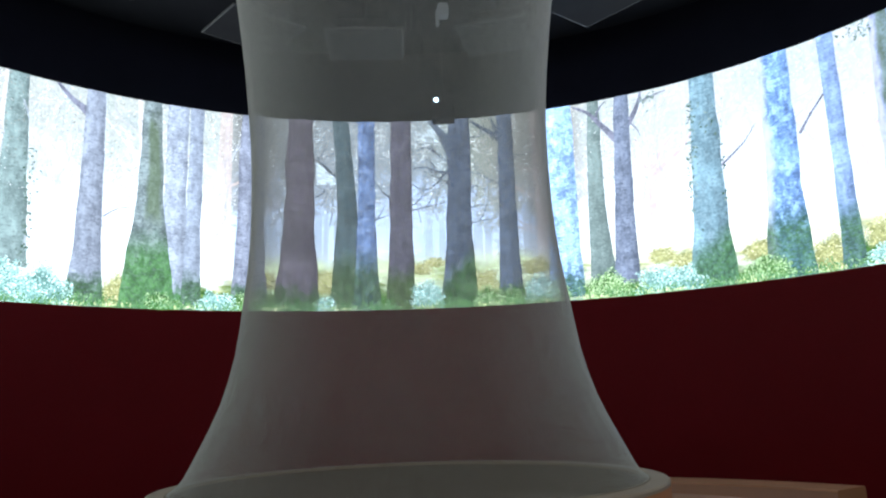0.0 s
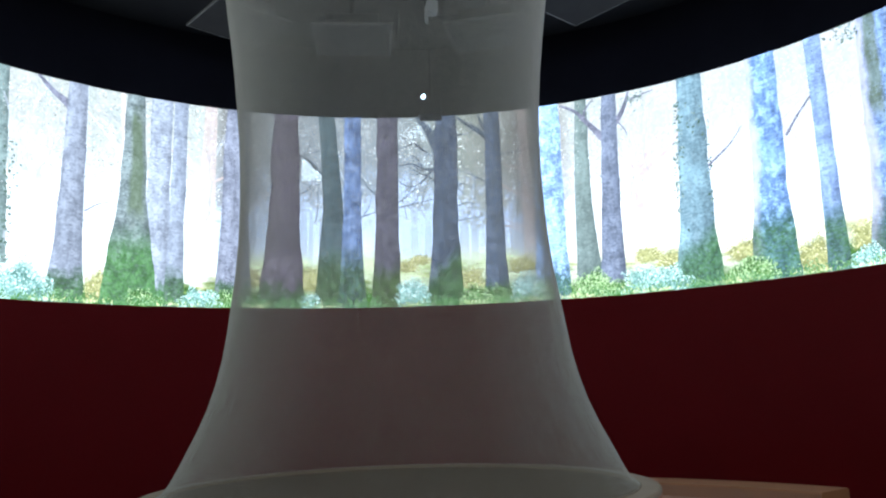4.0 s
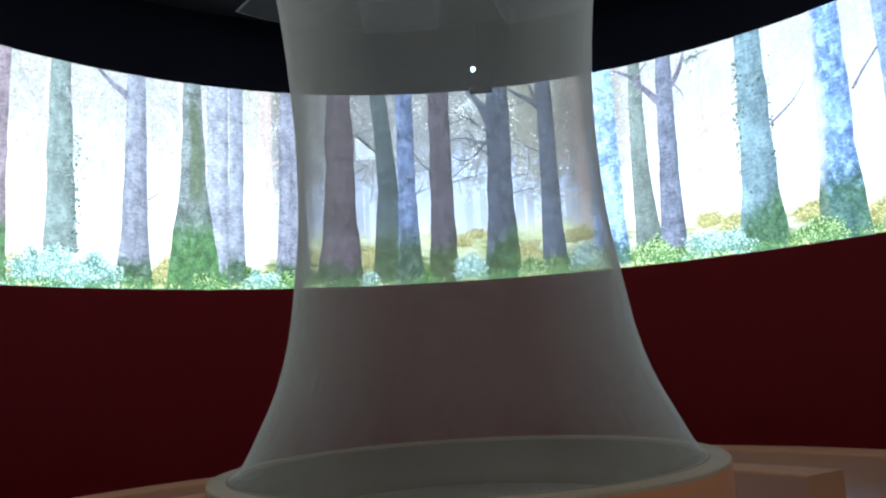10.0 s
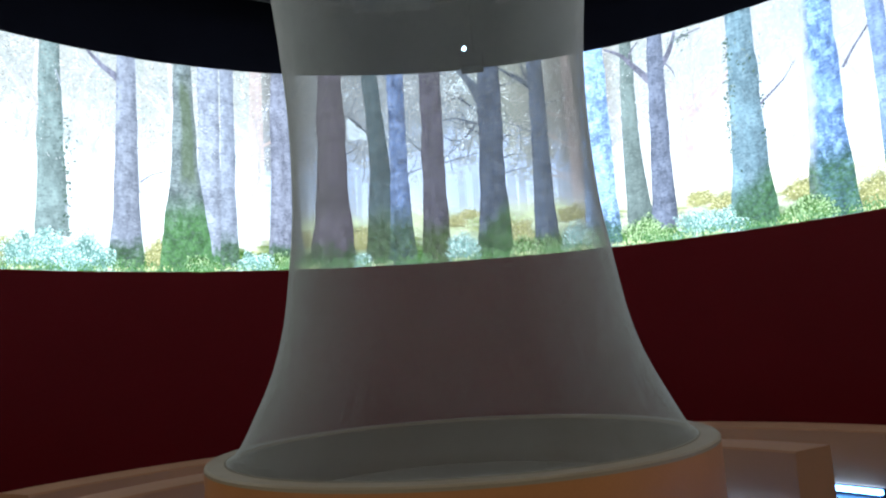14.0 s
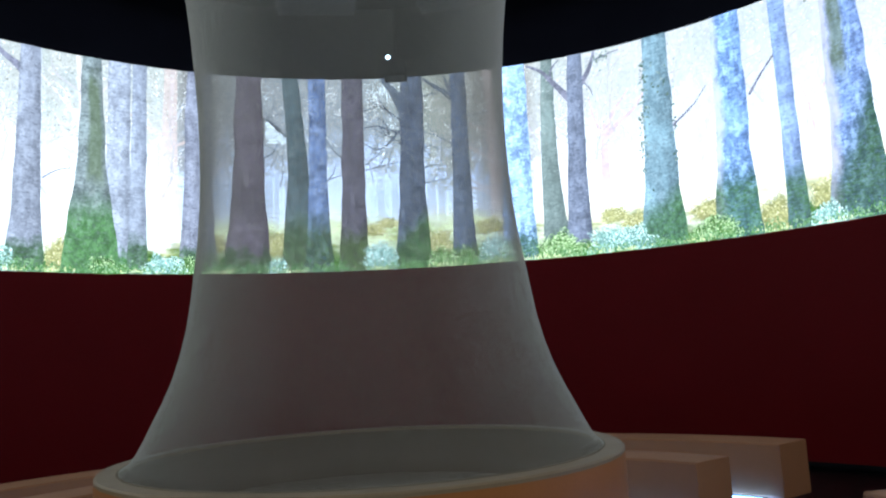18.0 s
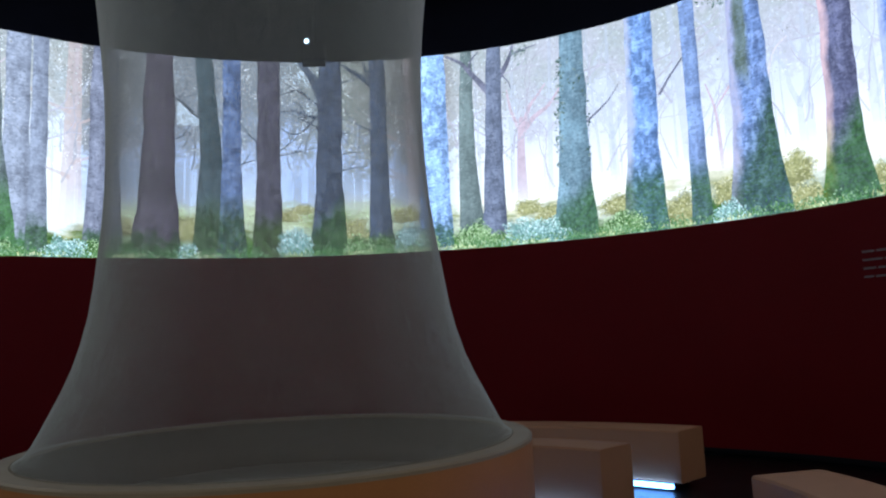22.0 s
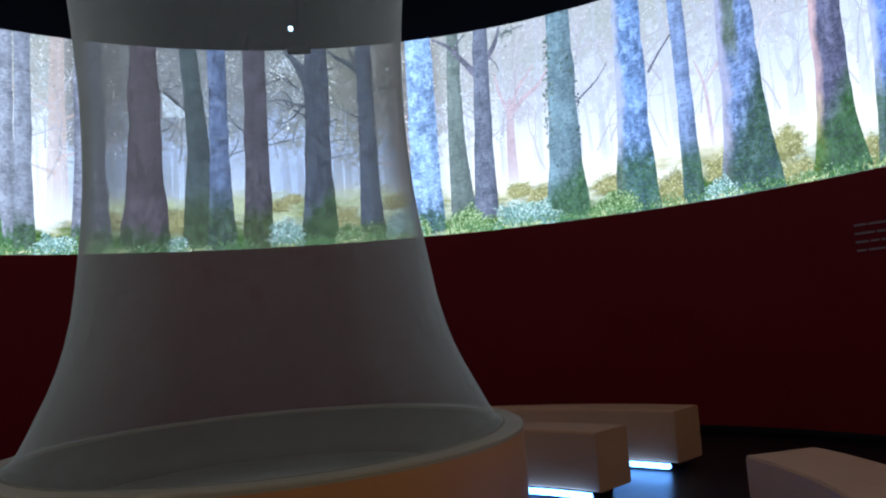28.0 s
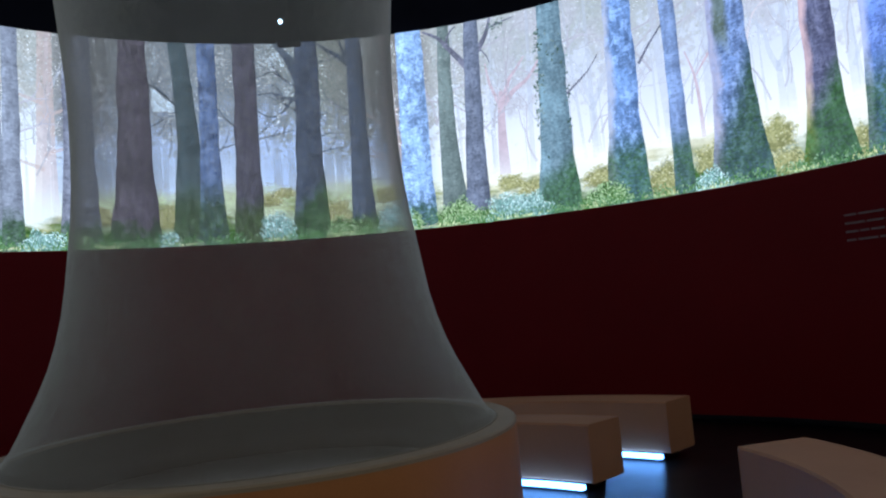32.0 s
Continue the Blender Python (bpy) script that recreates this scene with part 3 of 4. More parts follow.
# far ground of the picture, with an uneven top edge
rng = random.Random(4)
rows_v, rows_uv, rows_up, rows_f = [], [], [], []
S0, S1, N = arc_at(-180), arc_at(180), 900
for i in range(N + 1):
    s = S0 + (S1 - S0) * i / N
    az = math.degrees(s / R)
    top = 0.40 + 0.07 * noise.noise(Vector((s * 0.8, 3.1, 0))) + 0.07 * noise.noise(Vector((s * 3.1, 7.7, 0))) + 0.03 * noise.noise(Vector((s * 11, 1.7, 0)))
    top += 0.26 * min(1, max(0, (az + 22) / 5)) - 0.14 * min(1, max(0, (-19 - az) / 4)) + 0.04 * min(1, max(0, (az - 40) / 20))
    for k in range(5):
        z = Z0 + top * k / 4
        rows_v.append(on_screen(s, z, 0.004))
        rows_uv.append((s, z - Z0))
        rows_up.append((s, k / 4))
    if i:
        a = (i - 1) * 5
        rows_f += [(a + k, a + 5 + k, a + 6 + k, a + 1 + k) for k in range(4)]
mesh_of("picture_undergrowth", rows_v, rows_f, M_GROUND, screen, rows_uv, smooth=False, label="ochre and green forest floor in the picture", across=rows_up)

# trees far off in the mist, with a few limbs each
rng = random.Random(11)
for i in range(44):
    az = -60 + i * 3.45 + rng.uniform(-1.4, 1.4)
    w = rng.choice((0.03, 0.05, 0.06, 0.09))
    m = PALE if rng.random() < 0.85 else PINK
    if -19 < az < 25:
        continue
    lean = rng.uniform(-0.15, 0.15)
    trunk(az, w * 1.5, w, w * 0.6, m, lean, foot=Z0 + rng.uniform(0.25, 0.42), lift=0.0032, name="picture_far_trunk")
    for _ in range(rng.randint(1, 4)):
        d, z = rng.choice((-1, 1)), rng.uniform(2.9, 4.0)
        x = rng.uniform(0.7, 1.3)
        branch(az + math.degrees(lean * (z - Z0) / 2.3 / R), z, [(d * 0.10 * x, 0.16), (d * 0.20 * x, 0.26 + rng.uniform(0, 0.15)), (d * 0.34 * x, 0.5)], w * 0.5, 0.0034, m)
# thin stems near the far ground
rng = random.Random(12)
for i in range(70):
    az = -58 + i * 2.1 + rng.uniform(-0.9, 0.9)
    w, h = rng.uniform(0.012, 0.04), rng.uniform(0.5, 1.4)
    s = arc_at(az)
    if -17 < az < 24:
        trunk(az, w * 4.5, w * 2.6, w * 2.0, DIM, rng.uniform(-0.08, 0.08), foot=Z0 + 0.36, lift=0.0036, name="picture_far_trunk")
        continue
    rows = [(s - w / 2 * (1.3 - k * 0.1), s + w / 2 * (1.3 - k * 0.1) + rng.uniform(-0.004, 0.004), Z0 + 0.3 + h * k / 8) for k in range(9)]
    strip("picture_far_stem", rows, PALE, 0.0036)

# two reddish trees in the haze
for az, w, lean in ((20.7, 0.13, -0.05), (-20.9, 0.17, 0.04)):
    trunk(az, w * 1.6, w, w * 0.8, RUSSET, lean, foot=Z0 + 0.28, lift=0.0042, name="picture_far_trunk")
    for d, z, x in ((-1, 3.05, 1.0), (1, 3.2, 0.9), (1, 3.6, 0.8), (-1, 3.75, 1.1)):
        branch(az, z, [(d * 0.12 * x, 0.05), (d * 0.24 * x, 0.10), (d * 0.36 * x, 0.22)], w * 0.28, 0.0043, RUSSET)

# filler trunks, added only to darken the mist behind the gauze's edges
for az in (-19.4, -16.3, -15.2, -14.2, 18.7, 19.8, 21.7, 22.5):
    trunk(az, 0.13, 0.10, 0.09, DIM, rng.uniform(-0.1, 0.1), foot=Z0 + 0.34, lift=0.0038, name="picture_far_trunk")
# slim forked trees beyond the nearer trunks
for az, z, m in ((67.0, 3.2, PALE), (46.0, 3.35, PALE)):
    branch(az, Z0 + 0.34, [(0.01, 0.3), (0.0, z - Z0 - 0.3)], 0.13, 0.0037, m)
    branch(az, z - 0.06, [(0.08, 0.16), (0.20, 0.30), (0.34, 0.40)], 0.07, 0.0039, m)
    branch(az, z - 0.03, [(-0.07, 0.18), (-0.10, 0.36), (-0.22, 0.55)], 0.06, 0.0040, m)
    branch(az + 0.9, z + 0.06, [(0.03, 0.14), (0.10, 0.26), (0.12, 0.44)], 0.04, 0.0041, m)

# bare branching crowns in the haze
def haze_branches(places, material, lift, seed):
    """Forking twigs of far trees, all in one mesh: a start, a heading and a length each."""
    rng = random.Random(seed)
    verts, uv, faces = [], [], []

    def grow(s, z, heading, length, width, depth):
        steps = 4
        for i in range(steps):
            e, q = s + math.cos(heading) * length / steps, z + math.sin(heading) * length / steps
            w2 = width * 0.9
            nx, nz = -math.sin(heading), math.cos(heading)
            n = len(verts)
            for a, b, w in ((s, z, width), (e, q, w2)):
                for sg in (1, -1):
                    a2, b2 = a + nx * w / 2 * sg, min(Z1, b + nz * w / 2 * sg)
                    verts.append(on_screen(a2, b2, lift))
                    uv.append((a2, b2 - Z0))
            faces.append((n, n + 1, n + 3, n + 2))
            s, z, width = e, q, w2
            heading += rng.uniform(-0.28, 0.28)
            if z > Z1 - 0.02:
                return
        if depth:
            for turn in (rng.uniform(0.25, 0.65), -rng.uniform(0.25, 0.65)):
                grow(s, z, heading + turn, length * rng.uniform(0.6, 0.85), width * 0.75, depth - 1)

    for az, z, heading, length, width in places:
        grow(arc_at(az), z, radians(heading), length, width, 4)
    tagged(mesh_of("picture_far_twig", verts, faces, material, screen, uv, smooth=False), kind="stuff")


rng = random.Random(33)
HAZE_LEFT = picture_far("picture_haze_grey", (0.34, 0.36, 0.42), 0.66)
HAZE_MID = picture_far("picture_haze_dim", (0.17, 0.19, 0.22), 0.55)
HAZE_RIGHT = picture_far("picture_haze_lilac", (0.38, 0.37, 0.44), 0.62)
haze_branches([(az + rng.uniform(-0.8, 0.8), rng.uniform(2.75, 3.5), rng.uniform(60, 120), rng.uniform(0.28, 0.5), rng.uniform(0.018, 0.034)) for az in (-49.5, -47.5, -46.5, -41.0, -40.0, -38.8, -33.3, -32.2, -25.8, -22.5, -21.2, -20.0)], HAZE_LEFT, 0.0049, 3)
haze_branches([(az + rng.uniform(-0.6, 0.6), rng.uniform(2.9, 3.6), rng.uniform(50, 130), rng.uniform(0.25, 0.4), rng.uniform(0.014, 0.026)) for az in (-15.0, -8.3, -7.4, 5.0, 6.5, 12.6, 13.6, 18.8, 20.2)], HAZE_MID, 0.0049, 4)
haze_branches([(az + rng.uniform(-0.8, 0.8), rng.uniform(2.8, 3.6), rng.uniform(60, 120), rng.uniform(0.28, 0.5), rng.uniform(0.016, 0.032)) for az in (25.6, 26.0, 33.2, 36.6, 38.2, 44.5, 46.2, 52.9, 54.0, 58.0, 59.0, 66.0, 67.2, 68.3, 73.8, 74.4)], HAZE_RIGHT, 0.0049, 5)

# canopy
rng = random.Random(21)
spots = []
while len(spots) < 9000:
    s, k = rng.uniform(arc_at(-62), arc_at(90)), rng.random() ** 0.7
    z = Z0 + 0.9 + 1.4 * k
    if s > arc_at(34) and rng.random() < 0.93:
        continue
    if noise.noise(Vector((s * 0.9, z * 0.9, 5))) + 0.5 * noise.noise(Vector((s * 3, z * 3, 2))) > 0.25 - 0.55 * k:
        spots.append((s, z))
leaves("picture_canopy", spots, M_CANOPY, 0.020, 0.0045, "speckled leaves against the bright mist", seed=2)

rng = random.Random(22)
spots = []
while len(spots) < 5000:
    s, z = rng.uniform(arc_at(-62), arc_at(90)), Z0 + 0.9 + 1.4 * rng.random() ** 0.8
    if s > arc_at(34) and rng.random() < 0.8:
        continue
    if noise.noise(Vector((s * 2.2, z * 2.2, 15))) + 0.6 * noise.noise(Vector((s * 7, z * 7, 12))) > 0.12:
        spots.append((s, z))
hole = [(arc_at(-7.6 + rng.uniform(-1.4, 1.2)), 3.72 + 0.26 * rng.random()) for _ in range(1100)] + [(arc_at(-8.6) + rng.gauss(0, 0.04), rng.gauss(4.3, 0.12)) for _ in range(70)] + [(arc_at(6.3) + rng.gauss(0, 0.13), rng.gauss(4.34, 0.08)) for _ in range(420)] + [(arc_at(7.5) + rng.gauss(0, 0.045), rng.gauss(3.96, 0.05)) for _ in range(60)]
hole = [(a, b) for a, b in hole if a > arc_at(-2) or b > 4.1 or b < 3.74 + 0.9 * (arc_at(-5.8) - a)]
leaves("picture_sky_gap", hole, M_GAP, 0.017, 0.0088, "pale blue gaps in the leaves", seed=4, spread=0.001)
glint = []
while len(glint) < 1500:
    a, z = rng.uniform(-18.5, 23.0), Z0 + 0.95 + 1.33 * rng.random() ** 0.75
    if noise.noise(Vector((a * 0.55, z * 3.0, 41))) + 0.5 * noise.noise(Vector((a * 1.9, z * 9.0, 44))) > 0.16:
        glint.append((arc_at(a), z))
leaves("picture_glint", glint, M_GLINT, 0.021, 0.0052, "bright leaves between the dark trunks", seed=8)
leaves("picture_sparkle", spots, M_SPARK, 0.015, 0.0046, "bright gaps between the leaves", seed=3)

# trunks
def bark(tone, moss_to, speck=0.4, moss=(0.055, 0.19, 0.04), contrast=1.0, side=None, streak=None, tilt=0.0, side_foot=None):
    return picture_bark("picture_bark", tone, moss_to, speck, moss, contrast, side, streak, tilt, side_foot)


MOSS = (0.05, 0.125, 0.045)
trunk(-51.1, 0.36, 0.29, 0.32, bark((0.27, 0.235, 0.29), 0.8, 0.3, (0.07, 0.20, 0.07), contrast=0.7), lift=0.010)
trunk(-43.9, 0.33, 0.25, 0.185, bark((0.19, 0.26, 0.27), 0.3, 0.25, contrast=0.65), -0.03, foot=Z0 + 0.34, lift=0.007)
trunk(-36.1, 0.37, 0.235, 0.185, bark((0.215, 0.245, 0.32), 0.36, 0.25, MOSS, contrast=0.75), 0.02, lift=0.010)
trunk(-29.3, 0.60, 0.285, 0.17, bark((0.17, 0.215, 0.235), 0.90, 0.35, (0.075, 0.205, 0.065), streak=(0.62, 0.34, 0.95, 2.1, (0.115, 0.165, 0.09))), -0.01, lift=0.011, power=1.0)
trunk(-26.6, 0.24, 0.24, 0.22, bark((0.27, 0.31, 0.40), 0.3, 0.35, contrast=0.7), 0.03, foot=Z0 + 0.1, lift=0.008)
trunk(-24.3, 0.22, 0.155, 0.15, bark((0.25, 0.29, 0.38), 0.48, 0.2, MOSS, contrast=0.7), 0.02, lift=0.009)
trunk(-17.5, 0.42, 0.29, 0.27, bark((0.18, 0.20, 0.27), 0.35, 0.3, MOSS, contrast=0.75), 0.04, foot=Z0 + 0.06, lift=0.010)
trunk(-11.5, 0.56, 0.345, 0.29, bark((0.098, 0.086, 0.120), 0.3, 0.2, MOSS, contrast=0.8), 0.045, lift=0.011, power=1.3)
trunk(-4.6, 0.54, 0.24, 0.19, bark((0.070, 0.105, 0.125), 0.72, 0.15, (0.065, 0.115, 0.05), contrast=0.7), -0.11, lift=0.011, power=1.1, bow=0.02)
trunk(-2.65, 0.34, 0.21, 0.20, bark((0.115, 0.175, 0.33), 0.75, 0.6, (0.05, 0.10, 0.03)), 0.03, lift=0.0125, power=1.4)
trunk(1.8, 0.36, 0.265, 0.25, bark((0.088, 0.086, 0.120), 0.55, 0.2, (0.06, 0.11, 0.035), contrast=0.85), 0.04, lift=0.011)
trunk(9.4, 0.48, 0.29, 0.27, bark((0.070, 0.092, 0.140), 0.62, 0.25, (0.05, 0.115, 0.035), contrast=0.85, tilt=0.4), 0.06, lift=0.011, power=1.8)
trunk(16.0, 0.30, 0.205, 0.185, bark((0.085, 0.115, 0.178), 0.30, 0.25, MOSS, contrast=0.8), 0.02, foot=Z0 + 0.06, lift=0.011)
trunk(23.1, 0.42, 0.33, 0.30, bark((0.25, 0.40, 0.70), 0.40, 0.8, MOSS), 0.03, lift=0.011)
trunk(27.8, 0.31, 0.19, 0.13, bark((0.165, 0.22, 0.225), 0.35, 0.15, MOSS, contrast=0.55), 0.02, foot=Z0 + 0.16, lift=0.008, bow=-0.03)
trunk(30.6, 0.30, 0.205, 0.165, bark((0.15, 0.18, 0.26), 0.12, 0.25, MOSS, contrast=0.8), 0.085, foot=Z0 + 0.12, lift=0.011)
trunk(40.8, 0.52, 0.335, 0.26, bark((0.165, 0.265, 0.335), 0.6, 0.28, (0.06, 0.15, 0.06), contrast=0.75, tilt=0.35), 0.07, lift=0.011, power=1.6)
trunk(49.3, 0.49, 0.335, 0.30, bark((0.155, 0.27, 0.54), 0.84, 0.85, (0.055, 0.14, 0.05), side=(0.50, 0.54, 0.68)), 0.06, lift=0.011, power=1.6)
trunk(55.75, 0.23, 0.16, 0.16, bark((0.20, 0.29, 0.52), 0.75, 0.3, MOSS, contrast=0.8), 0.0, lift=0.010)
trunk(62.2, 0.63, 0.395, 0.30, bark((0.145, 0.225, 0.44), 1.0, 0.75, (0.05, 0.115, 0.055), side=(0.46, 0.46, 0.62), streak=(0.36, 0.24, 1.35, 2.6, (0.13, 0.17, 0.05)), tilt=0.9), -0.02, lift=0.011, power=1.6)
trunk(71.2, 0.54, 0.295, 0.27, bark((0.115, 0.125, 0.22), 0.85, 0.35, (0.055, 0.15, 0.05), side=(0.72, 0.52, 0.56), tilt=0.5, side_foot=(0.44, 0.50, 0.08)), 0.01, lift=0.011, power=2.6)
trunk(76.65, 0.38, 0.27, 0.24, bark((0.13, 0.22, 0.56), 0.9, 0.5, MOSS, side=(0.50, 0.56, 0.80)), 0.02, lift=0.011)
trunk(84.5, 0.36, 0.26, 0.24, bark((0.17, 0.205, 0.33), 0.8, 0.3, MOSS), 0.02, lift=0.011)


# branches
def limb(width, material, start, *ends, lift=0.008):
    """A branch through places (degrees along the arc, height)."""
    a, z = start
    return branch(a, z, [(radians(b - a) * R, q - z) for b, q in ends], width, lift, material)


limb(0.10, M_TWIG, (-36.1, 4.20), (-37.3, 4.30), (-38.6, 4.38), (-40.2, 4.52), lift=0.0095)
limb(0.018, M_TWIG_PALE, (-36.4, 3.25), (-38.6, 3.29), (-41.0, 3.36))
limb(0.022, M_TWIG, (-34.5, 3.16), (-32.9, 3.26), (-31.2, 3.30))
limb(0.085, PALE, (-42.2, 2.75), (-41.6, 3.3), (-41.2, 3.75), (-40.6, 4.1), (-39.4, 4.45))
limb(0.05, PALE, (-41.4, 3.62), (-42.2, 3.9), (-43.6, 4.25))
limb(0.03, M_TWIG_PALE, (-45.4, 3.86), (-46.2, 4.0), (-47.4, 4.06))
limb(0.05, PALE, (-47.9, 3.1), (-47.7, 3.4), (-46.8, 3.6), (-45.5, 3.85))
# the crooked branch left of the middle pair, against a gap of sky
limb(0.055, M_TWIG_DARK, (-6.0, 3.70), (-7.2, 3.87), (-8.1, 3.965), (-9.2, 4.03))
# arms of the dark middle tree
limb(0.15, M_TWIG_DARK, (9.1, 4.06), (8.1, 4.27), (7.2, 4.40), (6.1, 4.515), lift=0.0105)
limb(0.036, M_TWIG_DARK, (8.5, 3.98), (6.94, 4.10), (5.56, 4.19), (4.1, 4.27))
limb(0.020, M_TWIG_DARK, (5.6, 4.19), (4.4, 4.14), (3.5, 4.12))
limb(0.020, M_TWIG_DARK, (6.9, 4.11), (6.1, 4.20), (5.4, 4.33))
limb(0.040, M_TWIG_DARK, (8.4, 3.84), (6.8, 3.875), (5.4, 3.93), (3.6, 3.91))
limb(0.022, M_TWIG_DARK, (6.8, 3.878), (6.3, 3.98), (5.4, 4.04))
limb(0.032, M_TWIG_DARK, (8.2, 3.87), (7.07, 3.74), (5.96, 3.66), (4.76, 3.655), (3.5, 3.73))
limb(0.016, M_TWIG_DARK, (7.1, 3.885), (6.2, 3.80), (5.2, 3.81))
limb(0.020, M_TWIG_DARK, (11.0, 3.62), (12.2, 3.66), (13.4, 3.60))
limb(0.016, M_TWIG_DARK, (11.0, 3.38), (12.3, 3.42), (13.8, 3.40))
limb(0.024, M_TWIG_DARK, (0.6, 3.56), (-0.4, 3.64), (-1.2, 3.76))
# forked top of the next tree
limb(0.085, M_TWIG_DARK, (15.7, 4.20), (14.2, 4.315), (12.8, 4.40), (11.6, 4.485))
limb(0.060, M_TWIG_DARK, (15.4, 4.27), (14.8, 4.38), (14.4, 4.515))
limb(0.030, RUSSET, (17.0, 3.62), (18.6, 3.52), (20.4, 3.44), (21.6, 3.46))
limb(0.040, RUSSET, (16.9, 3.12), (18.6, 3.08), (20.2, 2.98))
# crossing arms of the slim pair
limb(0.080, M_TWIG, (30.7, 4.00), (29.4, 4.15), (28.3, 4.27), (27.2, 4.39), (25.3, 4.49), lift=0.0095)
limb(0.035, M_TWIG, (28.6, 4.23), (28.3, 4.33), (28.7, 4.42), (29.6, 4.50), lift=0.0095)
limb(0.075, M_TWIG, (31.9, 4.14), (33.0, 4.27), (33.7, 4.40), (34.1, 4.515), lift=0.0095)
limb(0.030, M_TWIG, (33.7, 4.40), (35.3, 4.44), (37.2, 4.47))
limb(0.022, M_TWIG, (32.3, 4.20), (33.2, 4.10), (33.6, 4.00))
# pink tree in the haze
limb(0.135, MAUVE, (34.4, 2.72), (34.4, 3.1), (34.6, 3.52), (34.7, 3.66), lift=0.0042)
limb(0.070, MAUVE, (34.9, 3.50), (36.4, 3.64), (38.3, 3.75), (40.0, 3.95), lift=0.0043)
limb(0.055, MAUVE, (35.0, 3.56), (35.8, 3.76), (36.8, 3.87), (38.0, 4.0), lift=0.0044)
limb(0.050, MAUVE, (34.4, 3.52), (33.4, 3.76), (33.0, 4.0), lift=0.0044)
limb(0.024, M_TWIG, (42.9, 3.48), (45.0, 3.62), (46.0, 3.70), (47.1, 3.83))
limb(0.028, M_TWIG_PALE, (42.9, 3.90), (44.0, 4.03), (45.6, 4.09))
limb(0.020, M_TWIG_PALE, (43.6, 3.98), (43.8, 4.15), (44.6, 4.28))
limb(0.030, M_TWIG, (51.9, 3.61), (53.3, 3.78), (54.9, 3.94), (55.4, 4.02), lift=0.0095)
limb(0.030, MAUVE, (59.9, 3.52), (58.8, 3.40), (57.9, 3.30))
limb(0.045, MAUVE, (58.4, 2.72), (58.3, 3.1), (58.0, 3.36), (57.2, 3.60))
limb(0.024, M_TWIG_PALE, (56.7, 4.06), (58.4, 4.13), (60.0, 4.14))
limb(0.12, M_TWIG, (71.0, 4.22), (69.7, 4.34), (67.9, 4.41), (65.5, 4.46))


# fine twigs reaching into the bright mist
rng = random.Random(55)
for az in (-43.9, -43.6, -36.0, -36.3, -29.6, -27.7, -24.3, -17.7, -11.2, -4.8, 1.9, 9.5, 9.2, 16.1, 23.2, 28.5, 31.3, 31.5, 41.3, 50.0, 56.1, 62.4, 71.2):
    for _ in range(2):
        d, z, x = rng.choice((-1, 1)), rng.uniform(3.15, 4.25), rng.uniform(0.6, 1.1)
        rise = rng.uniform(0.02, 0.16)
        m = M_TWIG_DARK if -15 < az < 20 else M_TWIG_PALE
        branch(az, z, [(d * 0.22 * x, rise), (d * 0.36 * x, rise * 1.6), (d * 0.56 * x, rise * 1.7 + rng.uniform(-0.06, 0.14))], 0.022, 0.0068, m)
        branch(az + math.degrees(d * 0.30 * x / R), z + rise * 1.35, [(d * 0.07, 0.10), (d * 0.10, 0.22)], 0.013, 0.0069, m)


def bush(az, z, wide, high, kind, count, size=0.024, seed=0):
    """A low bush in the picture: a dark lumpy mound, thick with small leaves."""
    rng = random.Random(int(az * 37) + seed)
    s0, spots, rim = arc_at(az), [], []

    def lump(a):
        return 0.95 + 0.28 * noise.noise(Vector((math.cos(a) * 2.2, math.sin(a) * 2.2, az))) + 0.14 * noise.noise(Vector((math.cos(a) * 6, math.sin(a) * 6, az + 5)))

    deep = 0.0048 if kind == "yellow" else 0.0137
    for k in range(49):
        a = 2 * math.pi * k / 48
        r = lump(a) + rng.uniform(-0.06, 0.06)
        rim.append((s0 + math.cos(a) * wide / 2 * r, max(Z0, z + math.copysign(abs(math.sin(a)) ** 0.75, math.sin(a)) * high * r * (1 if a < math.pi else 0.6))))
    verts, uv, n = [], [], len(rim)
    side = []
    for p, q in [(s0, z)] + rim:
        verts.append(on_screen(p, q, deep))
        uv.append((p, q - Z0))
        side.append((0.0 if not side else 1.0, 0.0))
    mesh_of("picture_bush_mound", verts, [(0, k, k + 1) for k in range(1, n)], M_MOUND[kind], screen, uv, smooth=False, across=side)
    while len(spots) < count * 2:
        a, d = rng.uniform(-0.5, math.pi + 0.5), math.sqrt(rng.random())
        r = lump(a) * d * 1.05
        spots.append((s0 + math.cos(a) * wide / 2 * r, z + math.sin(a) * high * r))
    leaves("picture_bush", spots, M_BUSH[kind], size, deep + 0.0008, seed=int(az * 11) + 500)


# pale teal bushes
bush(-46.2, 2.27, 0.60, 0.40, "teal", 460)
bush(-40.5, 2.27, 0.62, 0.34, "teal", 420)
bush(-21.3, 2.24, 0.45, 0.18, "teal", 200)
bush(-7.8, 2.22, 0.25, 0.16, "teal", 100)
bush(5.2, 2.32, 0.40, 0.24, "teal", 260)
bush(20.0, 2.30, 0.44, 0.26, "teal", 260)
bush(35.6, 2.26, 0.75, 0.26, "teal", 520)
bush(58.8, 2.22, 0.36, 0.19, "teal", 220)
bush(-43.9, 2.30, 0.42, 0.34, "teal", 260)
bush(80.5, 2.3, 0.4, 0.25, "teal", 150)
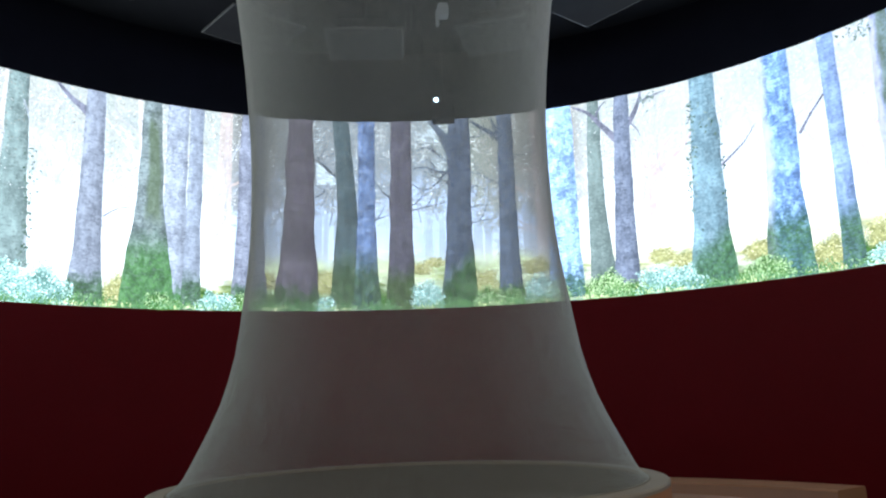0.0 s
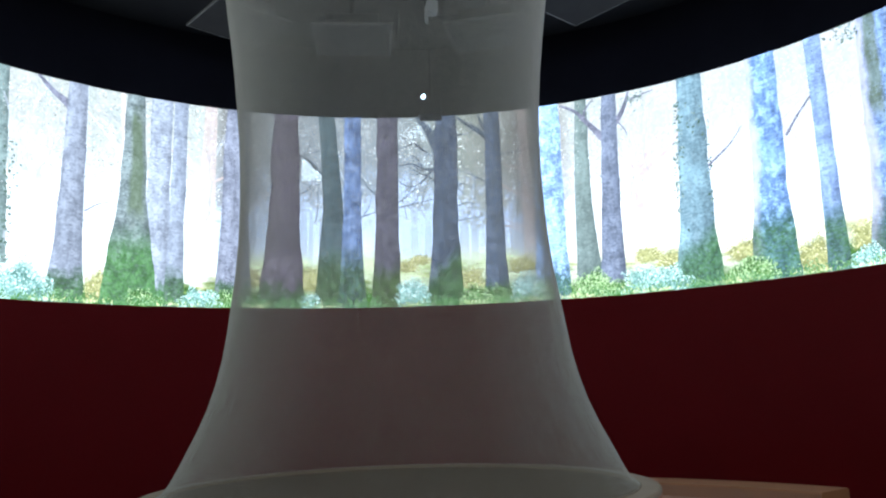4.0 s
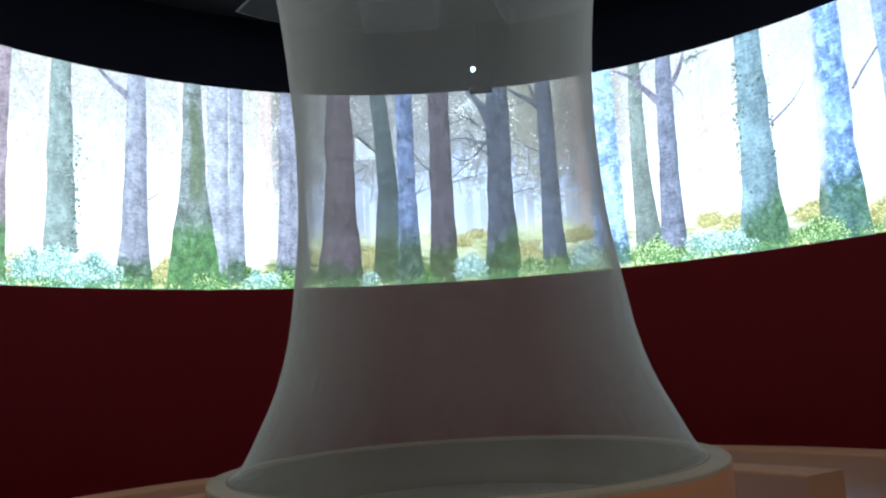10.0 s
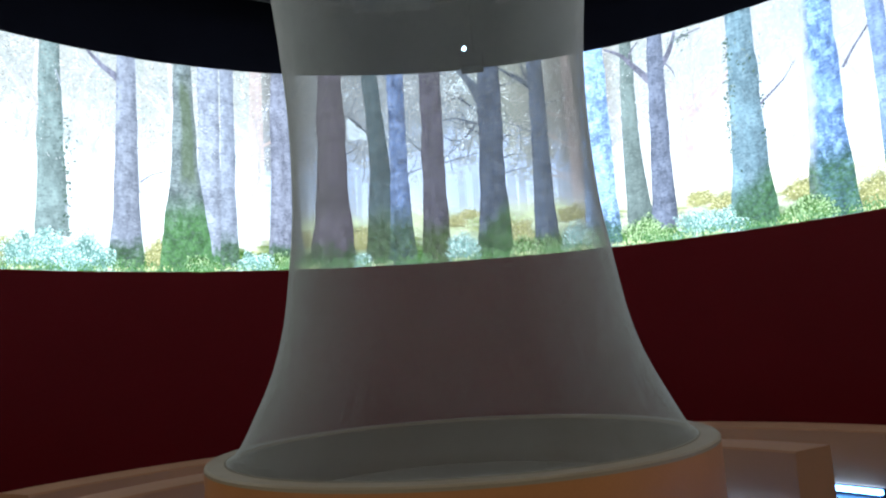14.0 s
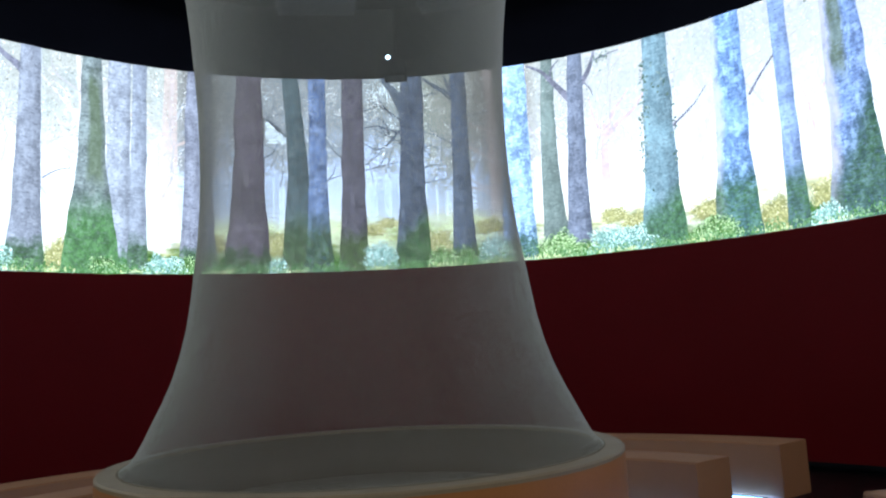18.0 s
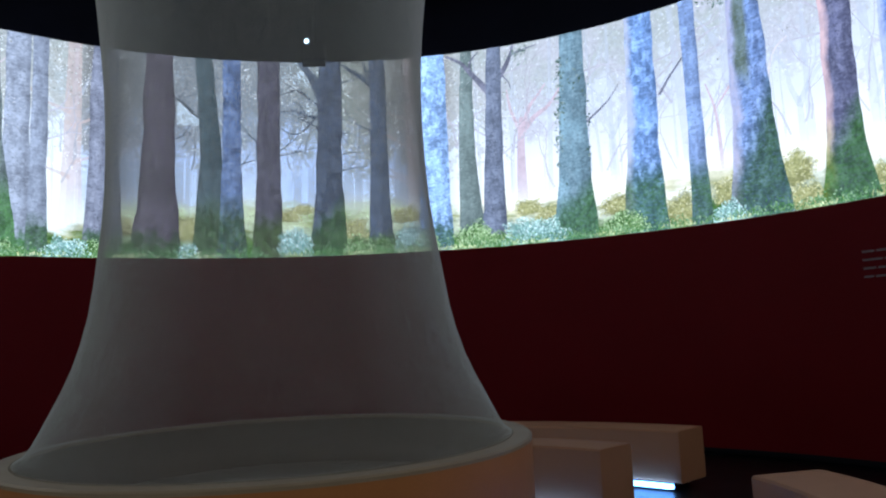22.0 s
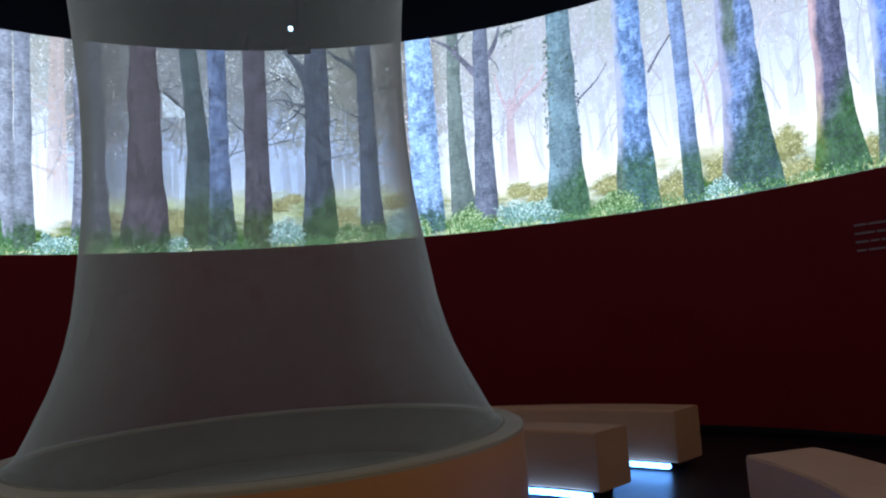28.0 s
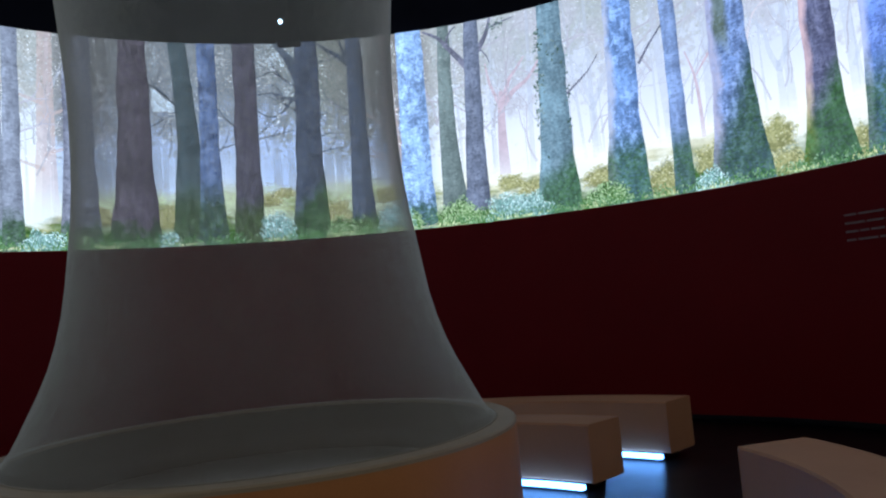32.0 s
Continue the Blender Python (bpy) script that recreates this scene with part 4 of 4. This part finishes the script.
# sunlit ochre bushes
bush(-48.4, 2.35, 0.30, 0.22, "yellow", 120)
bush(-32.6, 2.30, 0.30, 0.30, "yellow", 160)
bush(-15.2, 2.52, 0.28, 0.16, "yellow", 120)
bush(-7.9, 2.50, 0.34, 0.20, "yellow", 150)
bush(4.4, 2.66, 0.34, 0.10, "yellow", 100)
bush(6.2, 2.74, 0.26, 0.09, "yellow", 80)
bush(12.6, 2.44, 0.40, 0.22, "yellow", 170)
bush(19.4, 2.62, 0.40, 0.14, "yellow", 120)
bush(35.0, 2.60, 0.34, 0.12, "yellow", 110)
bush(27.6, 2.22, 0.40, 0.14, "yellow", 120)
bush(37.6, 2.50, 0.35, 0.14, "yellow", 120)
bush(46.2, 2.50, 0.5, 0.16, "yellow", 120)
bush(53.4, 2.30, 0.42, 0.30, "yellow", 180)
bush(59.0, 2.46, 0.40, 0.20, "yellow", 130)
bush(65.8, 2.55, 0.45, 0.22, "yellow", 120)
bush(66.6, 2.26, 0.5, 0.20, "yellow", 220)
bush(73.9, 2.3, 0.3, 0.22, "yellow", 90)
bush(80.3, 2.40, 0.5, 0.32, "yellow", 160)
# low green bushes
bush(13.0, 2.24, 0.34, 0.22, "green", 150)
bush(27.9, 2.24, 0.55, 0.24, "green", 300)
bush(46.6, 2.26, 0.55, 0.21, "green", 300)
bush(16.05, 2.22, 0.36, 0.20, "green", 110)
bush(31.4, 2.20, 0.30, 0.20, "green", 90)
bush(-18.1, 2.22, 0.4, 0.20, "green", 120)
bush(28.2, 2.24, 0.42, 0.28, "green", 200)
bush(-27.7, 2.2, 0.35, 0.2, "green", 100)
bush(22.0, 2.25, 0.3, 0.2, "green", 120)

rng = random.Random(31)
spots = []
while len(spots) < 1700:
    p = rng.uniform(arc_at(-62), arc_at(92))
    if noise.noise(Vector((p * 4.0, 0.3, 8))) > rng.uniform(-0.6, 0.5):
        spots.append((p, Z0 + abs(rng.gauss(0, 0.04))))
leaves("picture_grass", spots, M_GRASS, 0.038, 0.0190, "green grass along the picture's foot", blade=True, seed=5)
spots = []
while len(spots) < 3600:
    p = rng.uniform(arc_at(-62), arc_at(92))
    if noise.noise(Vector((p * 3.0, 2.3, 8))) > rng.uniform(-0.7, 0.6):
        spots.append((p, Z0 + 0.01 + abs(rng.gauss(0, 0.05))))
leaves("picture_low_leaves", spots, M_LOW, 0.030, 0.0170, "low green leaves along the picture's foot", seed=15, spread=0.002)
spots = [(arc_at(a) + rng.gauss(0, 0.10), Z0 + abs(rng.gauss(0, 0.018))) for a in (-47, -38, -33.5, -24.0, -14.5, -6.5, 5, 13, 20, 24.4, 26.5, 33.5, 37, 45, 53.0, 59, 68.6, 75) for _ in range(42)]
leaves("picture_bright_grass", spots, M_SUNNY, 0.028, 0.0195, "sunlit yellow grass at the picture's foot", blade=True, seed=9)
spots = []
for sd in (-1, -1, -1, -1, 1):
    for _ in range(30):
        k = 0.32 + 0.58 * rng.random()
        if noise.noise(Vector((k * 14, sd, 3))) < -0.12:
            continue
        half = 0.168 + 0.09 * max(0.0, 1 - k / 0.5) ** 1.6 - 0.038 * max(0.0, k - 0.5) / 0.5
        spots.append((arc_at(40.8) + 0.07 * k + sd * (half + rng.gauss(0.005, 0.022)), Z0 + 2.31 * k))
spots += [(arc_at(41.4) + rng.gauss(0, 0.05), rng.gauss(4.0, 0.10)) for _ in range(16)]
leaves("picture_ivy", spots, M_IVY, 0.040, 0.0185, "ivy leaves on a grey-green trunk", seed=6)
spots = [(arc_at(-43.9) + 0.13 + rng.gauss(0, 0.03), 2.55 + rng.random() * 1.2) for _ in range(120)]
leaves("picture_ivy", spots, M_IVY, 0.04, 0.0185, "ivy leaves on a grey-green trunk", seed=7)

spots = [(arc_at(c) + rng.gauss(0, w), min(Z1 - 0.01, rng.gauss(z, h))) for c, z, w, h, n in ((59.3, 4.42, 0.10, 0.06, 60), (34.6, 4.42, 0.09, 0.05, 40), (40.0, 3.75, 0.025, 0.22, 40)) for _ in range(n)]
leaves("picture_dark_leaves", spots, M_IVY, 0.038, 0.0150, "small dark leaves at the picture's upper edge", seed=17)

# ---- round basin ----
basin = tagged(new("round_basin"), "round orange-brown basin with a pale rim on the floor", "basin")
basin.location = (TX, TY, 0)
RI, RO, ZR = 1.040, 1.127, 0.791
v, f = lathe([(RO - 0.01, 0.0), (RO, 0.01), (RO, ZR - 0.02)], steps=160)
mesh_of("basin_wall", v, f, M_TUB, basin, label="smooth warm orange-brown outer wall")
v, f = lathe([(RO, ZR - 0.02), (RO, ZR - 0.007), (RO - 0.007, ZR), (RI + 0.008, ZR), (RI, ZR - 0.006), (RI, ZR - 0.012)], steps=160)
mesh_of("rim", v, f, M_RIM, basin, smooth=False, label="pale beige flat rim")
v, f = lathe([(RI, ZR - 0.012), (RI, 0.64), (RI - 0.02, 0.585), (RI - 0.07, 0.548)], steps=128)
mesh_of("liner", v, f, M_LINER, basin, label="dark grey inner liner with a rounded foot")
v, f = lathe([(RI - 0.07, 0.548), (RI - 0.16, 0.53), (RI - 0.4, 0.522), (0.001, 0.52)], steps=128)
mesh_of("basin_floor", v, f, M_BASIN_FLOOR, basin, label="paler grey floor inside the basin")

# ---- gauze funnel ----
funnel = tagged(new("fabric_funnel"), "translucent white gauze funnel hanging into the round basin", "fabric funnel")
funnel.location = (TX, TY, 0)
prof = [(0.793, 1.043), (0.808, 1.015), (0.845, 0.987), (0.90, 0.958), (1.00, 0.909), (1.12, 0.852), (1.24, 0.812), (1.37, 0.781), (1.55, 0.755), (1.75, 0.728), (1.92, 0.714),
        (2.17, 0.708), (2.36, 0.711), (2.50, 0.719), (2.70, 0.737), (2.98, 0.771), (3.25, 0.812), (3.48, 0.855), (3.66, 0.893)]


# the same line, rounded
fine = []
for i in range(len(prof) - 1):
    p0, p1, p2, p3 = (prof[max(0, min(len(prof) - 1, j))] for j in (i - 1, i, i + 1, i + 2))
    m1, m2 = ((p2[1] - p0[1]) / (p2[0] - p0[0]), (p3[1] - p1[1]) / (p3[0] - p1[0]))
    for k in range(2):
        t, h = k / 2, p2[0] - p1[0]
        fine.append((p1[0] + t * h, (2 * t ** 3 - 3 * t * t + 1) * p1[1] + (t ** 3 - 2 * t * t + t) * h * m1 + (3 * t * t - 2 * t ** 3) * p2[1] + (t ** 3 - t * t) * h * m2))
prof = fine + [prof[-1]]


def drift(z):
    """The cloth hangs a little out of true."""
    return min(0.009, max(-0.014, -0.022 * (z - 1.9))) * min(1, max(0, (z - 0.77) / 0.1))


# the cloth: fine upright yarns with open gaps between them, closer together at the neck
YARNS = 5000
rng = np.random.default_rng(77)
n = 23
z = prof[0][0] + (prof[-1][0] - prof[0][0]) * np.linspace(0, 1, n) ** 1.6
r = np.interp(z, [p[0] for p in prof], [p[1] for p in prof])
half = np.interp(z, [0.8, 1.6, 2.2, 3.6], [0.185, 0.195, 0.25, 0.27]) * 2 * math.pi * r / YARNS * 0.56
shift = np.array([drift(q) for q in z])
turn = (np.arange(YARNS) + rng.uniform(-0.5, 0.5, YARNS)) / YARNS * 2 * math.pi
sway = 0.0008 * np.sin(z[None, :] * rng.uniform(4, 9, (YARNS, 1)) + rng.uniform(0, 6.3, (YARNS, 1)))
corners = []
for k in range(3):
    ka = 2 * math.pi * k / 3 + math.pi / 2
    out, along = r + 1.3 * half * math.sin(ka), half * math.cos(ka) / r
    ang = turn[:, None] + along[None, :] + sway
    corners.append(np.stack([out * np.sin(ang) + shift, out * np.cos(ang), np.broadcast_to(z, ang.shape)], -1))
verts = np.stack(corners, 2).reshape(-1, 3)
first = (np.arange(YARNS)[:, None] * n + np.arange(n - 1)[None, :]).ravel() * 3
quads = np.concatenate([np.stack([first + k, first + (k + 1) % 3, first + 3 + (k + 1) % 3, first + 3 + k], 1) for k in range(3)])
cloth = bpy.data.meshes.new("gauze")
cloth.vertices.add(len(verts))
cloth.vertices.foreach_set("co", verts.ravel())
cloth.loops.add(quads.size)
cloth.loops.foreach_set("vertex_index", quads.ravel().astype(np.int32))
cloth.polygons.add(len(quads))
cloth.polygons.foreach_set("loop_start", np.arange(0, quads.size, 4, dtype=np.int32))
cloth.update(calc_edges=True)
gauze_cloth = new("gauze", cloth)
gauze_cloth.parent = funnel
finish(gauze_cloth, M_GAUZE, False)
tagged(gauze_cloth, kind="stuff")
v, f = lathe([(1.034, 0.789), (1.037, 0.795), (1.044, 0.795), (1.047, 0.7915)], steps=160)
mesh_of("lower_hem", v, f, M_HEM, funnel, label="denser hem at the basin's rim")
hoop = [(0.895 + 0.018 * math.cos(k / 8 * 2 * math.pi), 3.675 + 0.018 * math.sin(k / 8 * 2 * math.pi)) for k in range(9)]
v, f = lathe(hoop, steps=96)
mesh_of("hoop", v, f, M_METAL, funnel, label="dark metal hoop that holds the gauze")
v, f = lathe([(0.001, 3.70), (0.88, 3.70), (0.88, 3.72), (0.001, 3.72)], steps=96)
mesh_of("top_disc", v, f, M_METAL, funnel, label="dark disc closing the top")
for a in (20, 140, 260):
    part("hanger", rod(0.012, ZC - 3.70, (0.7 * math.sin(radians(a)), 0.7 * math.cos(radians(a)), (ZC + 3.70) / 2), sides=10), M_METAL, funnel)


# ---- curved benches ----
def arc_box(r0, r1, z0, z1, a0, a1, steps=24, edge=0.012):
    """A curved block with eased edges."""
    ring = [(r0 + edge, z0), (r0, z0 + edge), (r0, z1 - edge), (r0 + edge, z1), (r1 - edge, z1), (r1, z1 - edge), (r1, z0 + edge), (r1 - edge, z0), (r0 + edge, z0)]
    v, f = lathe(ring, a0, a1, steps)
    n = len(ring)
    f.append(tuple(range(n - 1)))
    f.append(tuple(steps * n + k for k in range(n - 2, -1, -1)))
    return v, f


def bench(r0, r1, a0, a1, label):
    b = tagged(new("bench"), label, "bench", "benches round the basin")
    b.location = (TX, TY, 0)
    v, f = arc_box(r0, r1, 0.06, 0.445, a0, a1)
    mesh_of("seat_block", v, f, M_BENCH, b, smooth=False)
    trim = math.degrees(0.10 / r0)
    v, f = arc_box(r0 + 0.06, r1 - 0.06, 0.0, 0.062, a0 + trim, a1 - trim, edge=0.003)
    mesh_of("plinth", v, f, M_PLINTH, b, smooth=False, label="black recessed plinth")
    trim = math.degrees(0.06 / r0)
    v, f = arc_box(r0 - 0.045, r0 + 0.004, 0.020, 0.052, a0 + trim, a1 - trim * 1.1, edge=0.003)
    mesh_of("light_strip", v, f, M_LED, b, smooth=False, label="glowing blue-white strip under the seat")
    return b


LOW = "sand-coloured curved block bench lit from beneath, beside the basin"
FAR = "sand-coloured curved block bench lit from beneath, near the wall"
bench(2.39, 2.75, 31, 60.0, LOW)
bench(3.43, 3.80, 24, 59.4, FAR)
bench(2.36, 2.78, 90, 120, LOW)
bench(3.38, 3.74, 90, 124, FAR)
bench(2.39, 2.75, -61, -31, LOW)
bench(3.24, 3.58, -60, -24, FAR)

# ---- lettering on the red wall ----
text = tagged(new("wall_text"), "four lines of pale unreadable lettering on the red wall", "wall text")
rng = random.Random(8)
for line in range(4):
    z = 1.775 - 0.07 * line
    s, end = arc_at(71.5), arc_at((84.5, 83.0, 84.0, 79.5)[line])
    while s < end:
        w = rng.uniform(0.07, 0.22)
        verts = [on_screen(p, q, l) for q in (z - 0.008, z + 0.008) for p in (s, min(s + w, end)) for l in (0.0, 0.004)]
        mesh_of("text_bar", verts, [(1, 3, 7, 5), (0, 1, 5, 4), (2, 6, 7, 3), (4, 5, 7, 6), (0, 2, 3, 1)], M_TEXT, text, smooth=False)
        s += w + 0.018


# ---- projector housings under the ceiling ----
def housing(x, y, z, turn, w=0.80, d=0.72):
    h = tagged(new("projector_housing"), "black projector housing on a tray hung from the ceiling", "projector", "projectors under the ceiling")
    h.matrix_basis = pose(x, y, z, 0, 0, turn)
    part("tray", block(w, d, 0.02, 0.006), M_TRAY, h, "black tray")
    for sx, sy, ax, ay in ((w, 0.008, 0, -d / 2), (w, 0.008, 0, d / 2), (0.008, d, -w / 2, 0), (0.008, d, w / 2, 0)):
        part("tray_edge", block(sx + 0.008, sy, 0.024, 0.003, at=(ax, ay, 0.001)), M_TRIM, h, "thin bare metal edge")
    part("body", block(w * 0.7, d * 0.68, 0.17, 0.02, at=(0, 0, 0.10)), M_BLACK, h)
    part("lens", rod(0.05, 0.06, (0, d * 0.34 + 0.02, 0.10), rx=90), M_METAL, h)
    part("pole", rod(0.025, ZC - z - 0.17, (0, 0, 0.17 + (ZC - z - 0.17) / 2)), M_METAL, h)
    return h


housing(-1.37, 3.75, 5.0, 38)
housing(-2.18, 2.64, 5.0, -23)
housing(-0.22, 3.95, 4.93, 0)
housing(1.20, 3.72, 4.90, -18)
fourth = housing(2.08, 3.17, 5.0, -54)
part("pilot_light", block(0.03, 0.012, 0.02, 0.004, at=(0.41, 0.20, 0.03)), M_PILOT, fourth, "small blue pilot light")

# projector with its lens towards the room, above the picture's edge
proj = tagged(new("wall_projector"), "small black projector with a bright lens above the screen", "projector")
proj.matrix_basis = pose(0.61, 5.0, 4.57, 0, 0, -6.8)
part("body", block(0.27, 0.26, 0.19, 0.015, at=(0.05, 0, -0.025)), M_BLACK, proj)
part("lens", rod(0.024, 0.05, (-0.02, -0.14, 0.088), rx=90), M_LENS, proj, "bright glowing lens")
part("lens_hood", rod(0.045, 0.06, (-0.02, -0.115, 0.088), rx=90), M_METAL, proj)
part("arm", rod(0.018, ZC - 4.68, (0.06, 0.05, (ZC - 4.64) / 2 + 0.02)), M_METAL, proj)

# white spot fitting hung behind the funnel
spot = tagged(new("spot_fitting"), "small white spot fitting hung from the ceiling", "spot light")
spot.matrix_basis = pose(0.52, 2.6, 4.58, 0, 0, 0)
part("head", block(0.10, 0.12, 0.12, 0.02), M_WHITE, spot)
part("bracket", block(0.03, 0.03, 0.16, 0.006, at=(-0.05, 0, -0.07)), M_WHITE, spot)
part("stem", rod(0.012, ZC - 4.62, (0, 0, (ZC - 4.58) / 2 + 0.02)), M_METAL, spot)
